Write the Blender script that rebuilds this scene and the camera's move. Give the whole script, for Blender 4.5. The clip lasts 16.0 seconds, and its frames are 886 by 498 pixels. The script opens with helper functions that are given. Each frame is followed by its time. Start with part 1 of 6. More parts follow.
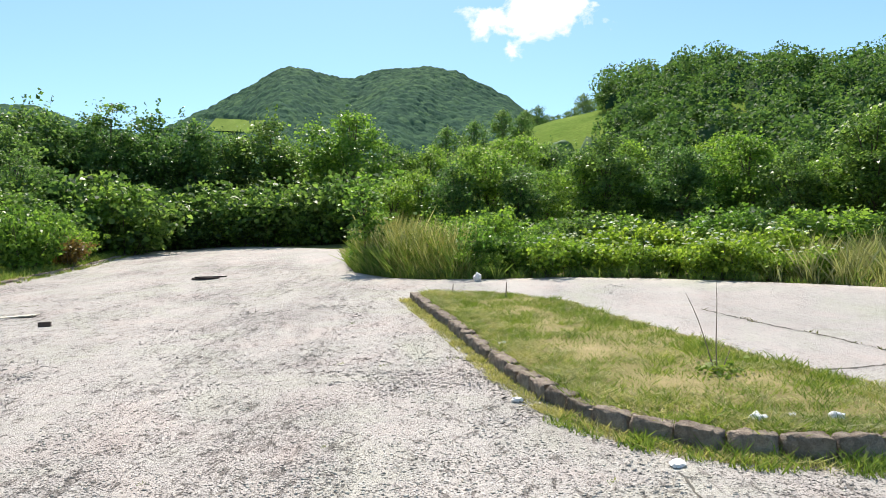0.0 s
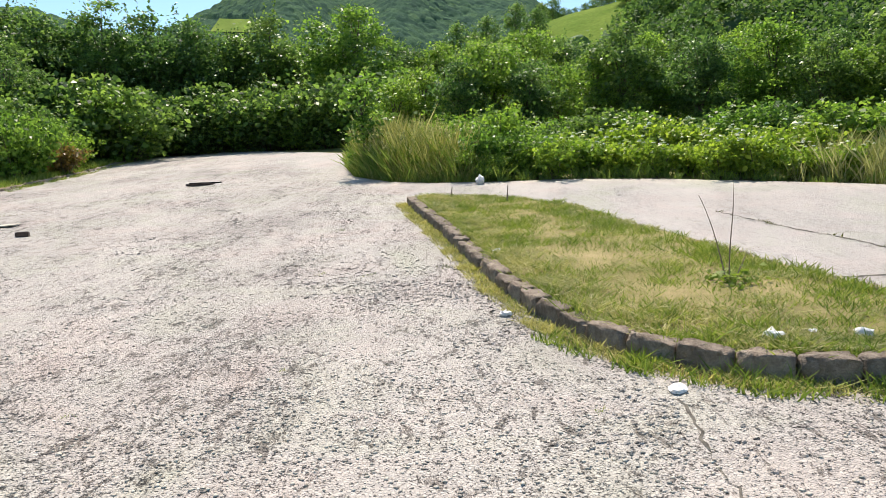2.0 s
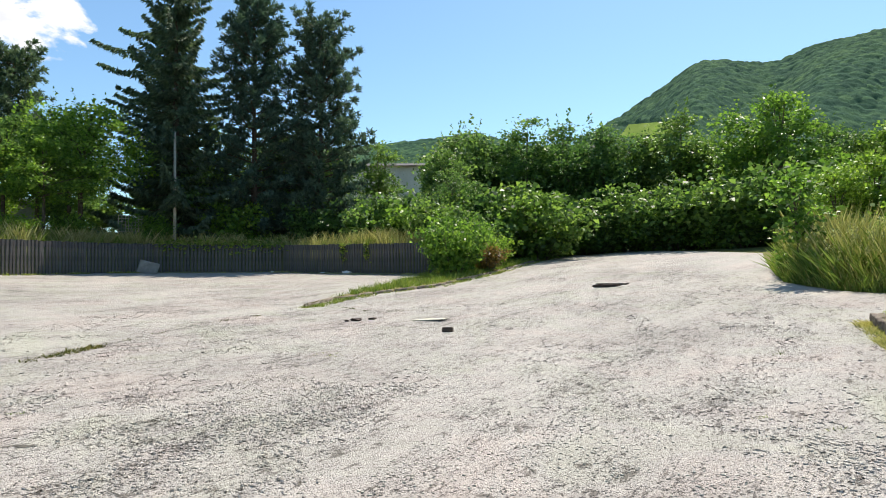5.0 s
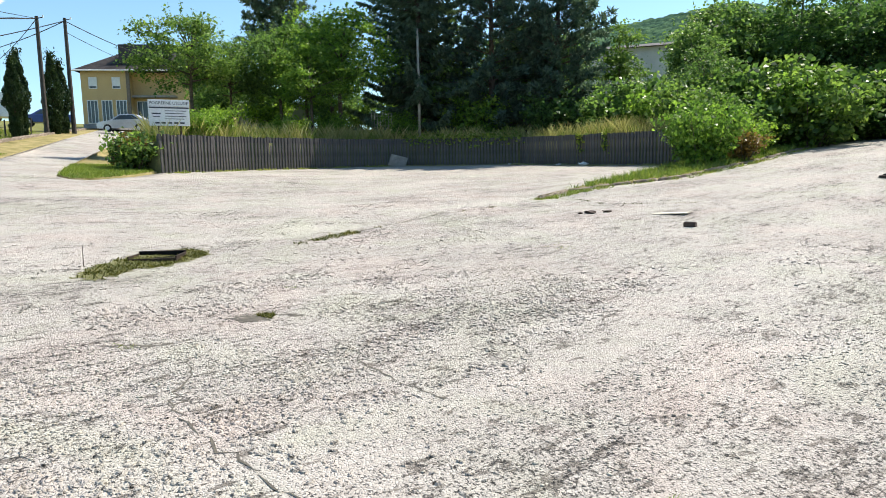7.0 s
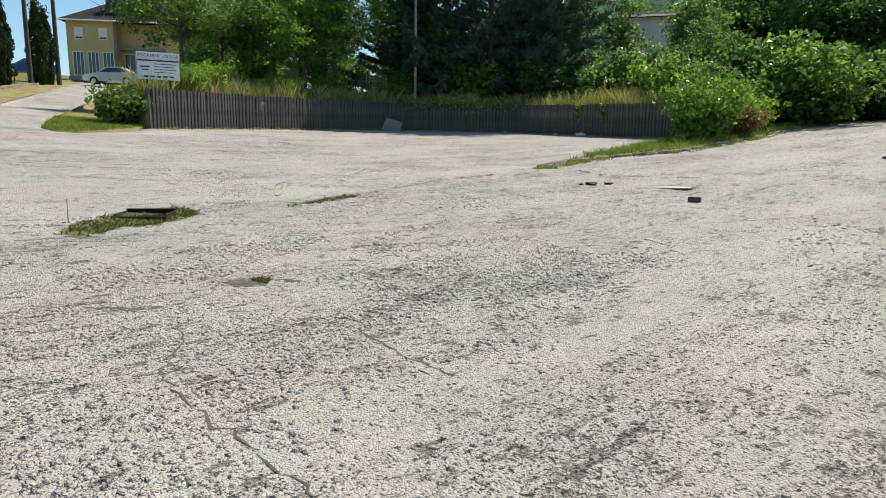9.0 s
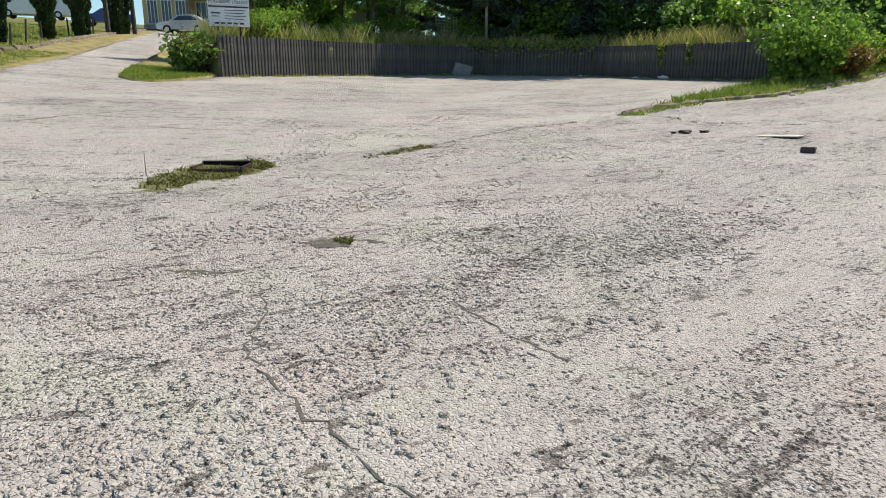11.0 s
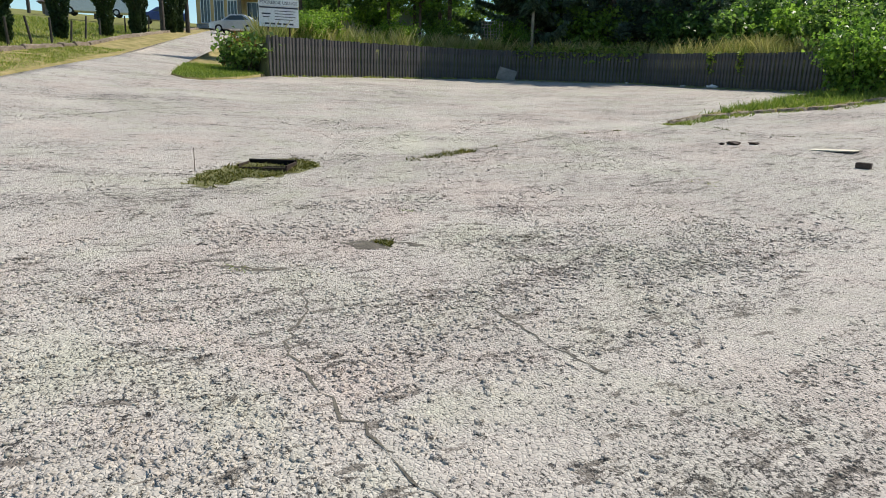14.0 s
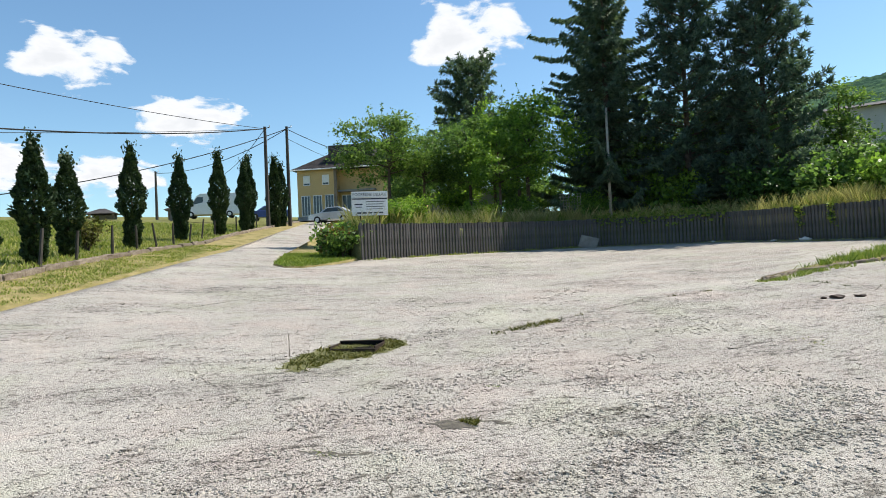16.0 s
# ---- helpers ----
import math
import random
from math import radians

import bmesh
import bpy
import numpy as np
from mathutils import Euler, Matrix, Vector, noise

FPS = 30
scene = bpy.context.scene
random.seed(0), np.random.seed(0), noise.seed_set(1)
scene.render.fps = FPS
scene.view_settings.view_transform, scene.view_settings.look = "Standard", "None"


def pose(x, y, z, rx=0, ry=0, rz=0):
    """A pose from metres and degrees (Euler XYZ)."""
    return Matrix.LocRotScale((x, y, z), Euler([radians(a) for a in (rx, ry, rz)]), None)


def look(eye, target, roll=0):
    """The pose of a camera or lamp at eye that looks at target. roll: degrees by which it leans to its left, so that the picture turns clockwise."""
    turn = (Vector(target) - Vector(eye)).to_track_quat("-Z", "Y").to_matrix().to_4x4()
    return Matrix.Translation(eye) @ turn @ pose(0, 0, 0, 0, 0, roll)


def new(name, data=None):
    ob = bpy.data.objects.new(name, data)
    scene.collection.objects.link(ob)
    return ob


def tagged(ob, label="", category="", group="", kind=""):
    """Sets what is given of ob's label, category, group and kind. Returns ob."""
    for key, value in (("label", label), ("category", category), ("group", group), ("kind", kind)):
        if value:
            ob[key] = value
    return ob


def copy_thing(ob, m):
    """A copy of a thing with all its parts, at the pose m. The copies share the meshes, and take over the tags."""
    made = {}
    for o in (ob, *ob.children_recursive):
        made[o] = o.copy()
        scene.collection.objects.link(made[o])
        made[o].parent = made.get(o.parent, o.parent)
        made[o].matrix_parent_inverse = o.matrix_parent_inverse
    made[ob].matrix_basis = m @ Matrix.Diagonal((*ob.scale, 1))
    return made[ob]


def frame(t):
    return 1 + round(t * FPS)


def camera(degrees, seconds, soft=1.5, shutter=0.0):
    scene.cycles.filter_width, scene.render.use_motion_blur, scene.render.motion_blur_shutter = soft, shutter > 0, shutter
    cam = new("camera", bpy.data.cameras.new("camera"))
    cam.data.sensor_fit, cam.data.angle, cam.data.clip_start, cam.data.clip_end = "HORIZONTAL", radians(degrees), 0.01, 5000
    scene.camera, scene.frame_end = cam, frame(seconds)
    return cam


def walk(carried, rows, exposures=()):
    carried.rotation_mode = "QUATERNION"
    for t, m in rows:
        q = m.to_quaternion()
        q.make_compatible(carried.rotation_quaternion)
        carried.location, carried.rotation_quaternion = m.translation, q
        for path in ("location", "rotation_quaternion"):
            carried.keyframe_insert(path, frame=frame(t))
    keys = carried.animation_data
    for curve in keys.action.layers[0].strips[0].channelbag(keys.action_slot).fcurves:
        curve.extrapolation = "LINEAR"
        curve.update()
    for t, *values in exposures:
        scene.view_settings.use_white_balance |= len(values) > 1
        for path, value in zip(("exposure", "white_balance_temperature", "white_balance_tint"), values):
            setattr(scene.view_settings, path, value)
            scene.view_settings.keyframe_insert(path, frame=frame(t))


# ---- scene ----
cam = camera(69.35, 16.0, 0.9)
# seconds, eye x y z, yaw to the left, pitch, lean
ROWS = [
    (0.0, 0.030, -0.148, 1.525, -0.88, 1.47, -1.43),
    (0.5, 0.229, -0.005, 1.523, -1.35, -1.59, -3.96),
    (1.0, 0.393, 0.098, 1.498, -1.31, -3.75, -5.26),
    (1.5, 0.362, 0.201, 1.441, 4.26, -4.36, -5.83),
    (2.0, 0.360, 0.599, 1.482, 0.63, -7.06, -2.13),
    (2.5, 0.250, 0.843, 1.523, 2.08, -3.26, -0.73),
    (3.0, 0.279, 1.128, 1.536, 10.52, -4.63, -0.60),
    (3.5, 0.298, 1.240, 1.509, 15.21, -6.27, -2.28),
    (4.0, 0.117, 1.425, 1.514, 19.00, -4.56, -2.24),
    (4.5, -0.108, 1.472, 1.646, 27.53, 2.91, -1.71),
    (5.0, -0.190, 1.691, 1.619, 34.97, 2.52, -0.82),
    (7.3, -0.266, 1.904, 1.603, 56.91, -7.13, -1.10),
    (7.5, -0.266, 1.910, 1.605, 56.60, -7.29, -0.53),
    (8.0, -0.283, 1.929, 1.592, 56.36, -8.00, -0.05),
    (10.3, -1.106, 1.924, 1.568, 54.61, -12.30, 2.12),
    (10.5, -1.146, 1.971, 1.588, 57.10, -13.16, 1.08),
    (11.0, -1.183, 1.998, 1.582, 60.90, -14.39, 0.17),
    (11.5, -1.186, 2.005, 1.592, 61.81, -16.18, 0.55),
    (12.0, -1.190, 1.993, 1.607, 62.42, -15.25, 0.47),
    (12.5, -1.190, 1.983, 1.603, 62.95, -12.45, -0.06),
    (13.0, -1.202, 1.963, 1.601, 64.83, -13.88, 0.38),
    (13.5, -1.187, 1.975, 1.603, 66.13, -13.37, 1.54),
    (14.0, -1.193, 1.977, 1.597, 64.32, -14.16, 1.49),
    (14.5, -1.207, 2.000, 1.611, 64.14, -14.35, -0.52),
    (15.0, -1.210, 2.004, 1.661, 65.07, -8.29, -2.86),
    (15.5, -1.177, 2.031, 1.669, 69.62, -0.82, -2.50),
    (16.0, -1.107, 2.024, 1.655, 72.22, 1.08, -2.51),
]


def aim(x, y, z, yaw, pitch, lean):
    a, b = radians(yaw), radians(pitch)
    return look((x, y, z), (x - math.sin(a) * math.cos(b), y + math.cos(a) * math.cos(b), z + math.sin(b)), lean)


EXPOSURES = [(0.0, 0.60, 6480, 13), (1.0, 0.66, 6600, 14), (2.0, 0.54, 6700, 15), (3.0, 0.52, 6700, 15), (4.0, 0.58, 6650, 14), (4.5, 0.44, 6600, 12), (5.0, 0.46, 6550, 11), (7.3, 0.66, 6500, 11), (7.5, 0.64, 6500, 11), (8.0, 0.29, 6500, 11), (10.5, 0.17, 6550, 12), (14.5, 0.17, 6500, 11), (15.0, 0.19, 6500, 11), (15.5, 0.15, 6480, 10), (16.0, 0.36, 6480, 10)]
walk(cam, [(t, aim(*row)) for t, *row in ROWS], EXPOSURES)

# ---- sky and sun ----
SUN_TO = Vector((-0.10, 0.99, 0.0)).normalized()
SUN_EL = radians(57)
world = bpy.data.worlds.new("sky")
scene.world = world
world.use_nodes = True
wn, wl = world.node_tree.nodes, world.node_tree.links
sky = wn.new("ShaderNodeTexSky")
sky.sky_type, sky.sun_disc = "NISHITA", False
sky.sun_elevation, sky.sun_rotation = SUN_EL, math.atan2(SUN_TO.x, SUN_TO.y)
sky.air_density, sky.dust_density, sky.ozone_density = 1.0, 0.4, 1.0
haze = wn.new("ShaderNodeMix")
haze.data_type, haze.blend_type = "RGBA", "MULTIPLY"
haze.inputs[0].default_value, haze.inputs[7].default_value = 1.0, (0.74, 0.915, 0.955, 1)
wl.new(sky.outputs[0], haze.inputs[6])
wl.new(haze.outputs[2], wn["Background"].inputs[0])
wn["Background"].inputs[1].default_value = 0.135
sun_data = bpy.data.lights.new("sun", "SUN")
sun_data.energy, sun_data.angle, sun_data.color = 5.0, radians(0.53), (1.0, 0.935, 0.83)
sun = new("sun", sun_data)
sun.matrix_world = look((0, 0, 60), Vector((0, 0, 60)) - Vector((SUN_TO.x * math.cos(SUN_EL), SUN_TO.y * math.cos(SUN_EL), math.sin(SUN_EL))))


# ---- materials ----
def nodes_of(name):
    m = bpy.data.materials.new(name)
    m.use_nodes = True
    return m, m.node_tree.nodes, m.node_tree.links, m.node_tree.nodes["Principled BSDF"]


def ramp(n, l, source, stops):
    r = n.new("ShaderNodeValToRGB")
    while len(r.color_ramp.elements) < len(stops):
        r.color_ramp.elements.new(0.5)
    for e, (p, c) in zip(r.color_ramp.elements, stops):
        e.position, e.color = p, (*c, 1) if len(c) == 3 else c
    l.new(source, r.inputs[0])
    return r.outputs[0]


def noisy(n, l, coord, scale, detail=5, rough=0.6, distort=0.0):
    t = n.new("ShaderNodeTexNoise")
    t.inputs["Scale"].default_value, t.inputs["Detail"].default_value = scale, detail
    t.inputs["Roughness"].default_value, t.inputs["Distortion"].default_value = rough, distort
    l.new(coord, t.inputs["Vector"])
    return t.outputs["Fac"]


def mixed(n, l, fac, a, b, mode="MIX"):
    m = n.new("ShaderNodeMix")
    m.data_type, m.blend_type = "RGBA", mode
    for sock, v in ((m.inputs[0], fac), (m.inputs[6], a), (m.inputs[7], b)):
        if isinstance(v, (int, float)):
            sock.default_value = v
        elif isinstance(v, tuple):
            sock.default_value = (*v, 1)
        else:
            l.new(v, sock)
    return m.outputs[2]


def bumped(n, l, bsdf, height, strength, distance):
    b = n.new("ShaderNodeBump")
    b.inputs["Strength"].default_value, b.inputs["Distance"].default_value = strength, distance
    l.new(height, b.inputs["Height"])
    l.new(b.outputs[0], bsdf.inputs["Normal"])
    return b


def surface(name, dark, light, scale=8.0, fine=60.0, rough=0.8, bump=0.3, distance=0.01, metal=0.0, vary=0.0, gloss=0.5):
    """A plain material with stains at one scale, grain at another, and relief."""
    m, n, l, p = nodes_of(name)
    c = n.new("ShaderNodeTexCoord").outputs["Object"]
    big, small = noisy(n, l, c, scale, 6, 0.65), noisy(n, l, c, fine, 4)
    base = ramp(n, l, big, [(0.3, dark), (0.7, light)])
    grain = ramp(n, l, small, [(0.3, (0.7, 0.7, 0.7)), (0.7, (1.15, 1.15, 1.15))])
    out = mixed(n, l, 0.7, base, grain, "MULTIPLY")
    if vary:
        o = n.new("ShaderNodeObjectInfo")
        v = ramp(n, l, o.outputs["Random"], [(0.0, (1 - vary,) * 3), (1.0, (1.0,) * 3)])
        out = mixed(n, l, 1.0, out, v, "MULTIPLY")
    l.new(out, p.inputs["Base Color"])
    p.inputs["Roughness"].default_value, p.inputs["Metallic"].default_value = rough, metal
    p.inputs["Specular IOR Level"].default_value = gloss
    bumped(n, l, p, small, bump, distance)
    return m


def leafy(name, dark, mid, light, through_light=0.5, rough=0.42, bush=0.25):
    """Leaves: each one its own green, some light passing through."""
    m, n, l, p = nodes_of(name)
    g = n.new("ShaderNodeNewGeometry")
    col = ramp(n, l, g.outputs["Random Per Island"], [(0.0, dark), (0.5, mid), (1.0, light)])
    c = n.new("ShaderNodeTexCoord").outputs["Object"]
    patch = ramp(n, l, noisy(n, l, c, 0.7, 3), [(0.3, (0.72, 0.78, 0.75)), (0.7, (1.2, 1.12, 1.0))])
    col = mixed(n, l, 0.8, col, patch, "MULTIPLY")
    o = n.new("ShaderNodeObjectInfo")
    own = ramp(n, l, o.outputs["Random"], [(0.0, (1 - bush, 1 - bush * 0.6, 1 - bush * 0.5)), (0.5, (1, 1, 1)), (1.0, (1 + bush * 0.7, 1 + bush * 0.4, 0.9))])
    col = mixed(n, l, 1.0, col, own, "MULTIPLY")
    l.new(col, p.inputs["Base Color"])
    p.inputs["Roughness"].default_value, p.inputs["Specular IOR Level"].default_value = rough, 0.3
    t = n.new("ShaderNodeBsdfTranslucent")
    warm = mixed(n, l, 1.0, col, (1.15, 1.25, 0.78), "MULTIPLY")
    l.new(warm, t.inputs[0])
    mx = n.new("ShaderNodeMixShader")
    mx.inputs[0].default_value = through_light
    l.new(p.outputs[0], mx.inputs[1])
    l.new(t.outputs[0], mx.inputs[2])
    l.new(mx.outputs[0], n["Material Output"].inputs[0])
    return m


def asphalt_material():
    """Old bleached asphalt: pale dust, coarse chips, darker worn bands, hairline cracks."""
    m, n, l, p = nodes_of("worn_asphalt")
    c = n.new("ShaderNodeTexCoord").outputs["Object"]
    stretch = n.new("ShaderNodeMapping")
    stretch.inputs["Rotation"].default_value = (0, 0, radians(28))
    stretch.inputs["Scale"].default_value = (1.0, 0.4, 1.0)
    l.new(c, stretch.inputs["Vector"])
    base = ramp(n, l, noisy(n, l, c, 0.35, 6, 0.65), [(0.3, (0.40, 0.368, 0.325)), (0.7, (0.495, 0.458, 0.406))])
    worn = ramp(n, l, noisy(n, l, stretch.outputs[0], 0.55, 6, 0.7, 0.4), [(0.48, (0, 0, 0)), (0.72, (1, 1, 1))])
    base = mixed(n, l, mixed(n, l, 1.0, worn, (0.35, 0.35, 0.35), "MULTIPLY"), base, (0.32, 0.283, 0.25))
    moss = ramp(n, l, noisy(n, l, c, 0.9, 5, 0.7), [(0.62, (0, 0, 0)), (0.78, (0.35, 0.35, 0.35))])
    base = mixed(n, l, moss, base, (0.34, 0.325, 0.20))
    plain = base
    chips = n.new("ShaderNodeTexVoronoi")
    chips.inputs["Scale"].default_value = 42.0
    l.new(c, chips.inputs["Vector"])
    tone = ramp(n, l, chips.outputs["Color"], [(0.0, (0.74, 0.73, 0.72)), (0.5, (0.98, 0.97, 0.95)), (1.0, (1.18, 1.17, 1.14))])
    base = mixed(n, l, 0.85, base, tone, "MULTIPLY")
    edge = n.new("ShaderNodeTexVoronoi")
    edge.feature = "DISTANCE_TO_EDGE"
    edge.inputs["Scale"].default_value = 42.0
    l.new(c, edge.inputs["Vector"])
    worse = ramp(n, l, noisy(n, l, stretch.outputs[0], 0.8, 7, 0.75, 0.6), [(0.34, (0.03, 0.03, 0.03)), (0.68, (0.125, 0.125, 0.125))])
    # pits and flakes are darkened, putting their small shadows into the colour
    sunk = n.new("ShaderNodeMath")
    sunk.operation = "SUBTRACT"
    l.new(noisy(n, l, c, 21.0, 6, 0.72), sunk.inputs[0])
    l.new(worse, sunk.inputs[1])
    pits = ramp(n, l, sunk.outputs[0], [(0.285, (0.10, 0.095, 0.09)), (0.325, (1, 1, 1))])
    flake = n.new("ShaderNodeMath")
    flake.operation = "SUBTRACT"
    l.new(noisy(n, l, c, 48.0, 4, 0.65), flake.inputs[0])
    l.new(worse, flake.inputs[1])
    flakes = ramp(n, l, flake.outputs[0], [(0.305, (0.08, 0.075, 0.07)), (0.345, (0.97, 0.97, 0.97)), (0.62, (1.0, 1.0, 1.0)), (0.72, (1.3, 1.29, 1.27))])
    base = mixed(n, l, 0.9, base, flakes, "MULTIPLY")
    # loosened scabs of the top layer, a hand wide, with torn dark edges
    torn = n.new("ShaderNodeMath")
    torn.operation = "SUBTRACT"
    l.new(noisy(n, l, stretch.outputs[0], 9.0, 8, 0.8, 0.5), torn.inputs[0])
    l.new(worse, torn.inputs[1])
    scabs = ramp(n, l, torn.outputs[0], [(0.338, (0.32, 0.30, 0.28)), (0.366, (1, 1, 1))])
    base = mixed(n, l, 0.9, base, scabs, "MULTIPLY")
    base = mixed(n, l, 0.95, base, pits, "MULTIPLY")
    # the crossing road and the far end keep a smooth skin
    beyond_line = n.new("ShaderNodeVectorMath")
    beyond_line.operation = "DOT_PRODUCT"
    beyond_line.inputs[1].default_value = (0.085, 0.052, 0.0)
    l.new(c, beyond_line.inputs[0])
    smooth_skin = ramp(n, l, beyond_line.outputs["Value"], [(0.70, (0, 0, 0)), (0.86, (0.72, 0.72, 0.72))])
    base = mixed(n, l, smooth_skin, base, plain)
    # pinkish and greenish stains, metres wide
    stain = ramp(n, l, noisy(n, l, c, 0.6, 4, 0.6, 0.8), [(0.3, (0.95, 1.0, 0.90)), (0.5, (1, 1, 1)), (0.7, (1.05, 0.98, 0.97))])
    base = mixed(n, l, 1.0, base, stain, "MULTIPLY")
    l.new(base, p.inputs["Base Color"])
    p.inputs["Roughness"].default_value = 0.85
    height = mixed(n, l, 0.7, ramp(n, l, edge.outputs["Distance"], [(0.0, (0, 0, 0)), (0.25, (1, 1, 1))]), mixed(n, l, 0.5, pits, flakes))
    bumped(n, l, p, height, 1.0, 0.018)
    return m


M_ASPHALT = asphalt_material()
M_SOIL = surface("meadow_soil", (0.10, 0.12, 0.035), (0.26, 0.24, 0.09), 1.2, 30, 0.95, 0.6, 0.05, gloss=0.08)
M_VERGE = surface("dry_turf", (0.17, 0.16, 0.05), (0.40, 0.32, 0.16), 1.6, 45, 0.95, 0.7, 0.03, gloss=0.08)
M_STONE = surface("weathered_kerb_stone", (0.15, 0.112, 0.080), (0.45, 0.375, 0.29), 7, 70, 0.95, 1.0, 0.02, vary=0.3, gloss=0.2)
M_CONCRETE = surface("grey_concrete", (0.20, 0.19, 0.18), (0.36, 0.35, 0.33), 3, 40, 0.9, 0.4, 0.01)
M_FENCE = surface("weathered_corrugated_sheet", (0.062, 0.056, 0.054), (0.145, 0.132, 0.124), 2.2, 25, 0.8, 0.3, 0.01, vary=0.2)
M_BARK = surface("bark", (0.06, 0.045, 0.03), (0.16, 0.12, 0.09), 6, 40, 0.95, 0.8, 0.03)
M_WOOD = surface("grey_weathered_wood", (0.13, 0.10, 0.075), (0.28, 0.23, 0.18), 6, 60, 0.9, 0.5, 0.01)
M_TAR = surface("tarred_pole_wood", (0.035, 0.03, 0.025), (0.09, 0.075, 0.06), 6, 40, 0.8, 0.4, 0.01)
M_PALE_WOOD = surface("bleached_pole", (0.28, 0.25, 0.20), (0.45, 0.41, 0.34), 5, 40, 0.85, 0.4, 0.01)
M_IRON = surface("rusty_iron", (0.03, 0.022, 0.018), (0.085, 0.06, 0.045), 12, 80, 0.85, 0.4, 0.005, 0.1, gloss=0.15)
# black for the shade inside hollows, and for the manhole's rim
M_BLACK = surface("hollow_shade_and_rim_black", (0.008, 0.008, 0.008), (0.02, 0.018, 0.016), 5, 30, 1.0, gloss=0.02)
M_WHITE = surface("white_litter", (0.68, 0.67, 0.64), (0.85, 0.84, 0.82), 9, 40, 0.6, 0.4, 0.01)
M_BROWN_BRICK = surface("dark_brick", (0.05, 0.035, 0.028), (0.11, 0.075, 0.055), 20, 90, 0.9)
M_PAINT = surface("cream_facade_paint", (0.55, 0.38, 0.17), (0.66, 0.47, 0.23), 0.5, 20, 0.85, 0.2, 0.01)
M_LIGHT_WALL = surface("pale_render", (0.52, 0.50, 0.46), (0.68, 0.66, 0.62), 0.5, 20, 0.9, 0.2, 0.01)
M_ROOF = surface("dark_roof_tile", (0.035, 0.03, 0.03), (0.08, 0.07, 0.065), 2, 25, 0.8, 0.4, 0.02)
M_WHITE_PAINT = surface("white_paint", (0.74, 0.74, 0.73), (0.84, 0.84, 0.83), 3, 30, 0.45, 0.1, 0.003)
M_SILVER = surface("silver_car_paint", (0.55, 0.56, 0.58), (0.66, 0.67, 0.69), 3, 30, 0.3, 0.05, 0.002, 0.4)
M_BLUE = surface("blue_car_paint", (0.03, 0.06, 0.22), (0.05, 0.09, 0.3), 3, 30, 0.3, 0.05, 0.002)
M_RED = surface("red_plastic", (0.4, 0.03, 0.02), (0.5, 0.05, 0.03), 3, 30, 0.4, 0.05, 0.002)
M_RUBBER = surface("tyre_rubber", (0.012, 0.012, 0.012), (0.03, 0.03, 0.03), 9, 60, 0.85)
M_INK = surface("dark_print", (0.03, 0.03, 0.04), (0.06, 0.06, 0.08), 9, 60, 0.6)
M_CLOUD, _n, _l, _p = nodes_of("cloud_vapour")
_c = _n.new("ShaderNodeTexCoord").outputs["Object"]
_len = _n.new("ShaderNodeVectorMath")
_len.operation = "LENGTH"
_l.new(_c, _len.inputs[0])
_own = _n.new("ShaderNodeObjectInfo")
_far = _n.new("ShaderNodeVectorMath")
_far.operation = "MULTIPLY_ADD"
_far.inputs[1].default_value = (37.0, 37.0, 37.0)
_l.new(_own.outputs["Random"], _far.inputs[0])
_l.new(_c, _far.inputs[2])
_puff = noisy(_n, _l, _far.outputs[0], 2.1, 9, 0.56, 0.25)
_sum = _n.new("ShaderNodeMath")
_sum.operation = "MULTIPLY_ADD"
_sum.inputs[1].default_value = 1.9
_l.new(_puff, _sum.inputs[0])
_neg = _n.new("ShaderNodeMath")
_neg.operation = "MULTIPLY"
_neg.inputs[1].default_value = -1.0
_l.new(_len.outputs["Value"], _neg.inputs[0])
_l.new(_neg.outputs[0], _sum.inputs[2])
_alpha = ramp(_n, _l, _sum.outputs[0], [(0.30, (0, 0, 0)), (0.48, (1, 1, 1))])
# the sheet glows; sunlit white and shaded grey are painted into its tone
_tone = ramp(_n, _l, _sum.outputs[0], [(0.35, (0.80, 0.87, 0.95)), (0.65, (0.92, 0.93, 0.95)), (1.0, (0.80, 0.82, 0.85))])
_em, _tr, _mx = _n.new("ShaderNodeEmission"), _n.new("ShaderNodeBsdfTransparent"), _n.new("ShaderNodeMixShader")
_l.new(_tone, _em.inputs[0])
_em.inputs[1].default_value = 0.85
_l.new(_alpha, _mx.inputs[0])
_l.new(_tr.outputs[0], _mx.inputs[1])
_l.new(_em.outputs[0], _mx.inputs[2])
_l.new(_mx.outputs[0], _n["Material Output"].inputs[0])
M_GLASS, _n, _l, _p = nodes_of("window_glass")
_p.inputs["Base Color"].default_value = (0.05, 0.07, 0.08, 1)
_p.inputs["Roughness"].default_value = 0.06
# leaf greens carry extra blue and lightness, a painted veil of haze
L_TREE = leafy("tree_leaves", (0.056, 0.108, 0.038), (0.118, 0.21, 0.064), (0.235, 0.35, 0.105), 0.52)
L_BRIGHT = leafy("sunny_leaves", (0.08, 0.15, 0.03), (0.175, 0.30, 0.052), (0.30, 0.43, 0.085), 0.54)
L_ELDER = leafy("elder_leaves", (0.13, 0.21, 0.03), (0.26, 0.38, 0.05), (0.40, 0.50, 0.085), 0.5)
L_MOSS = leafy("moss_weeds", (0.06, 0.065, 0.015), (0.12, 0.125, 0.03), (0.24, 0.21, 0.07), 0.3, 0.7, 0.1)
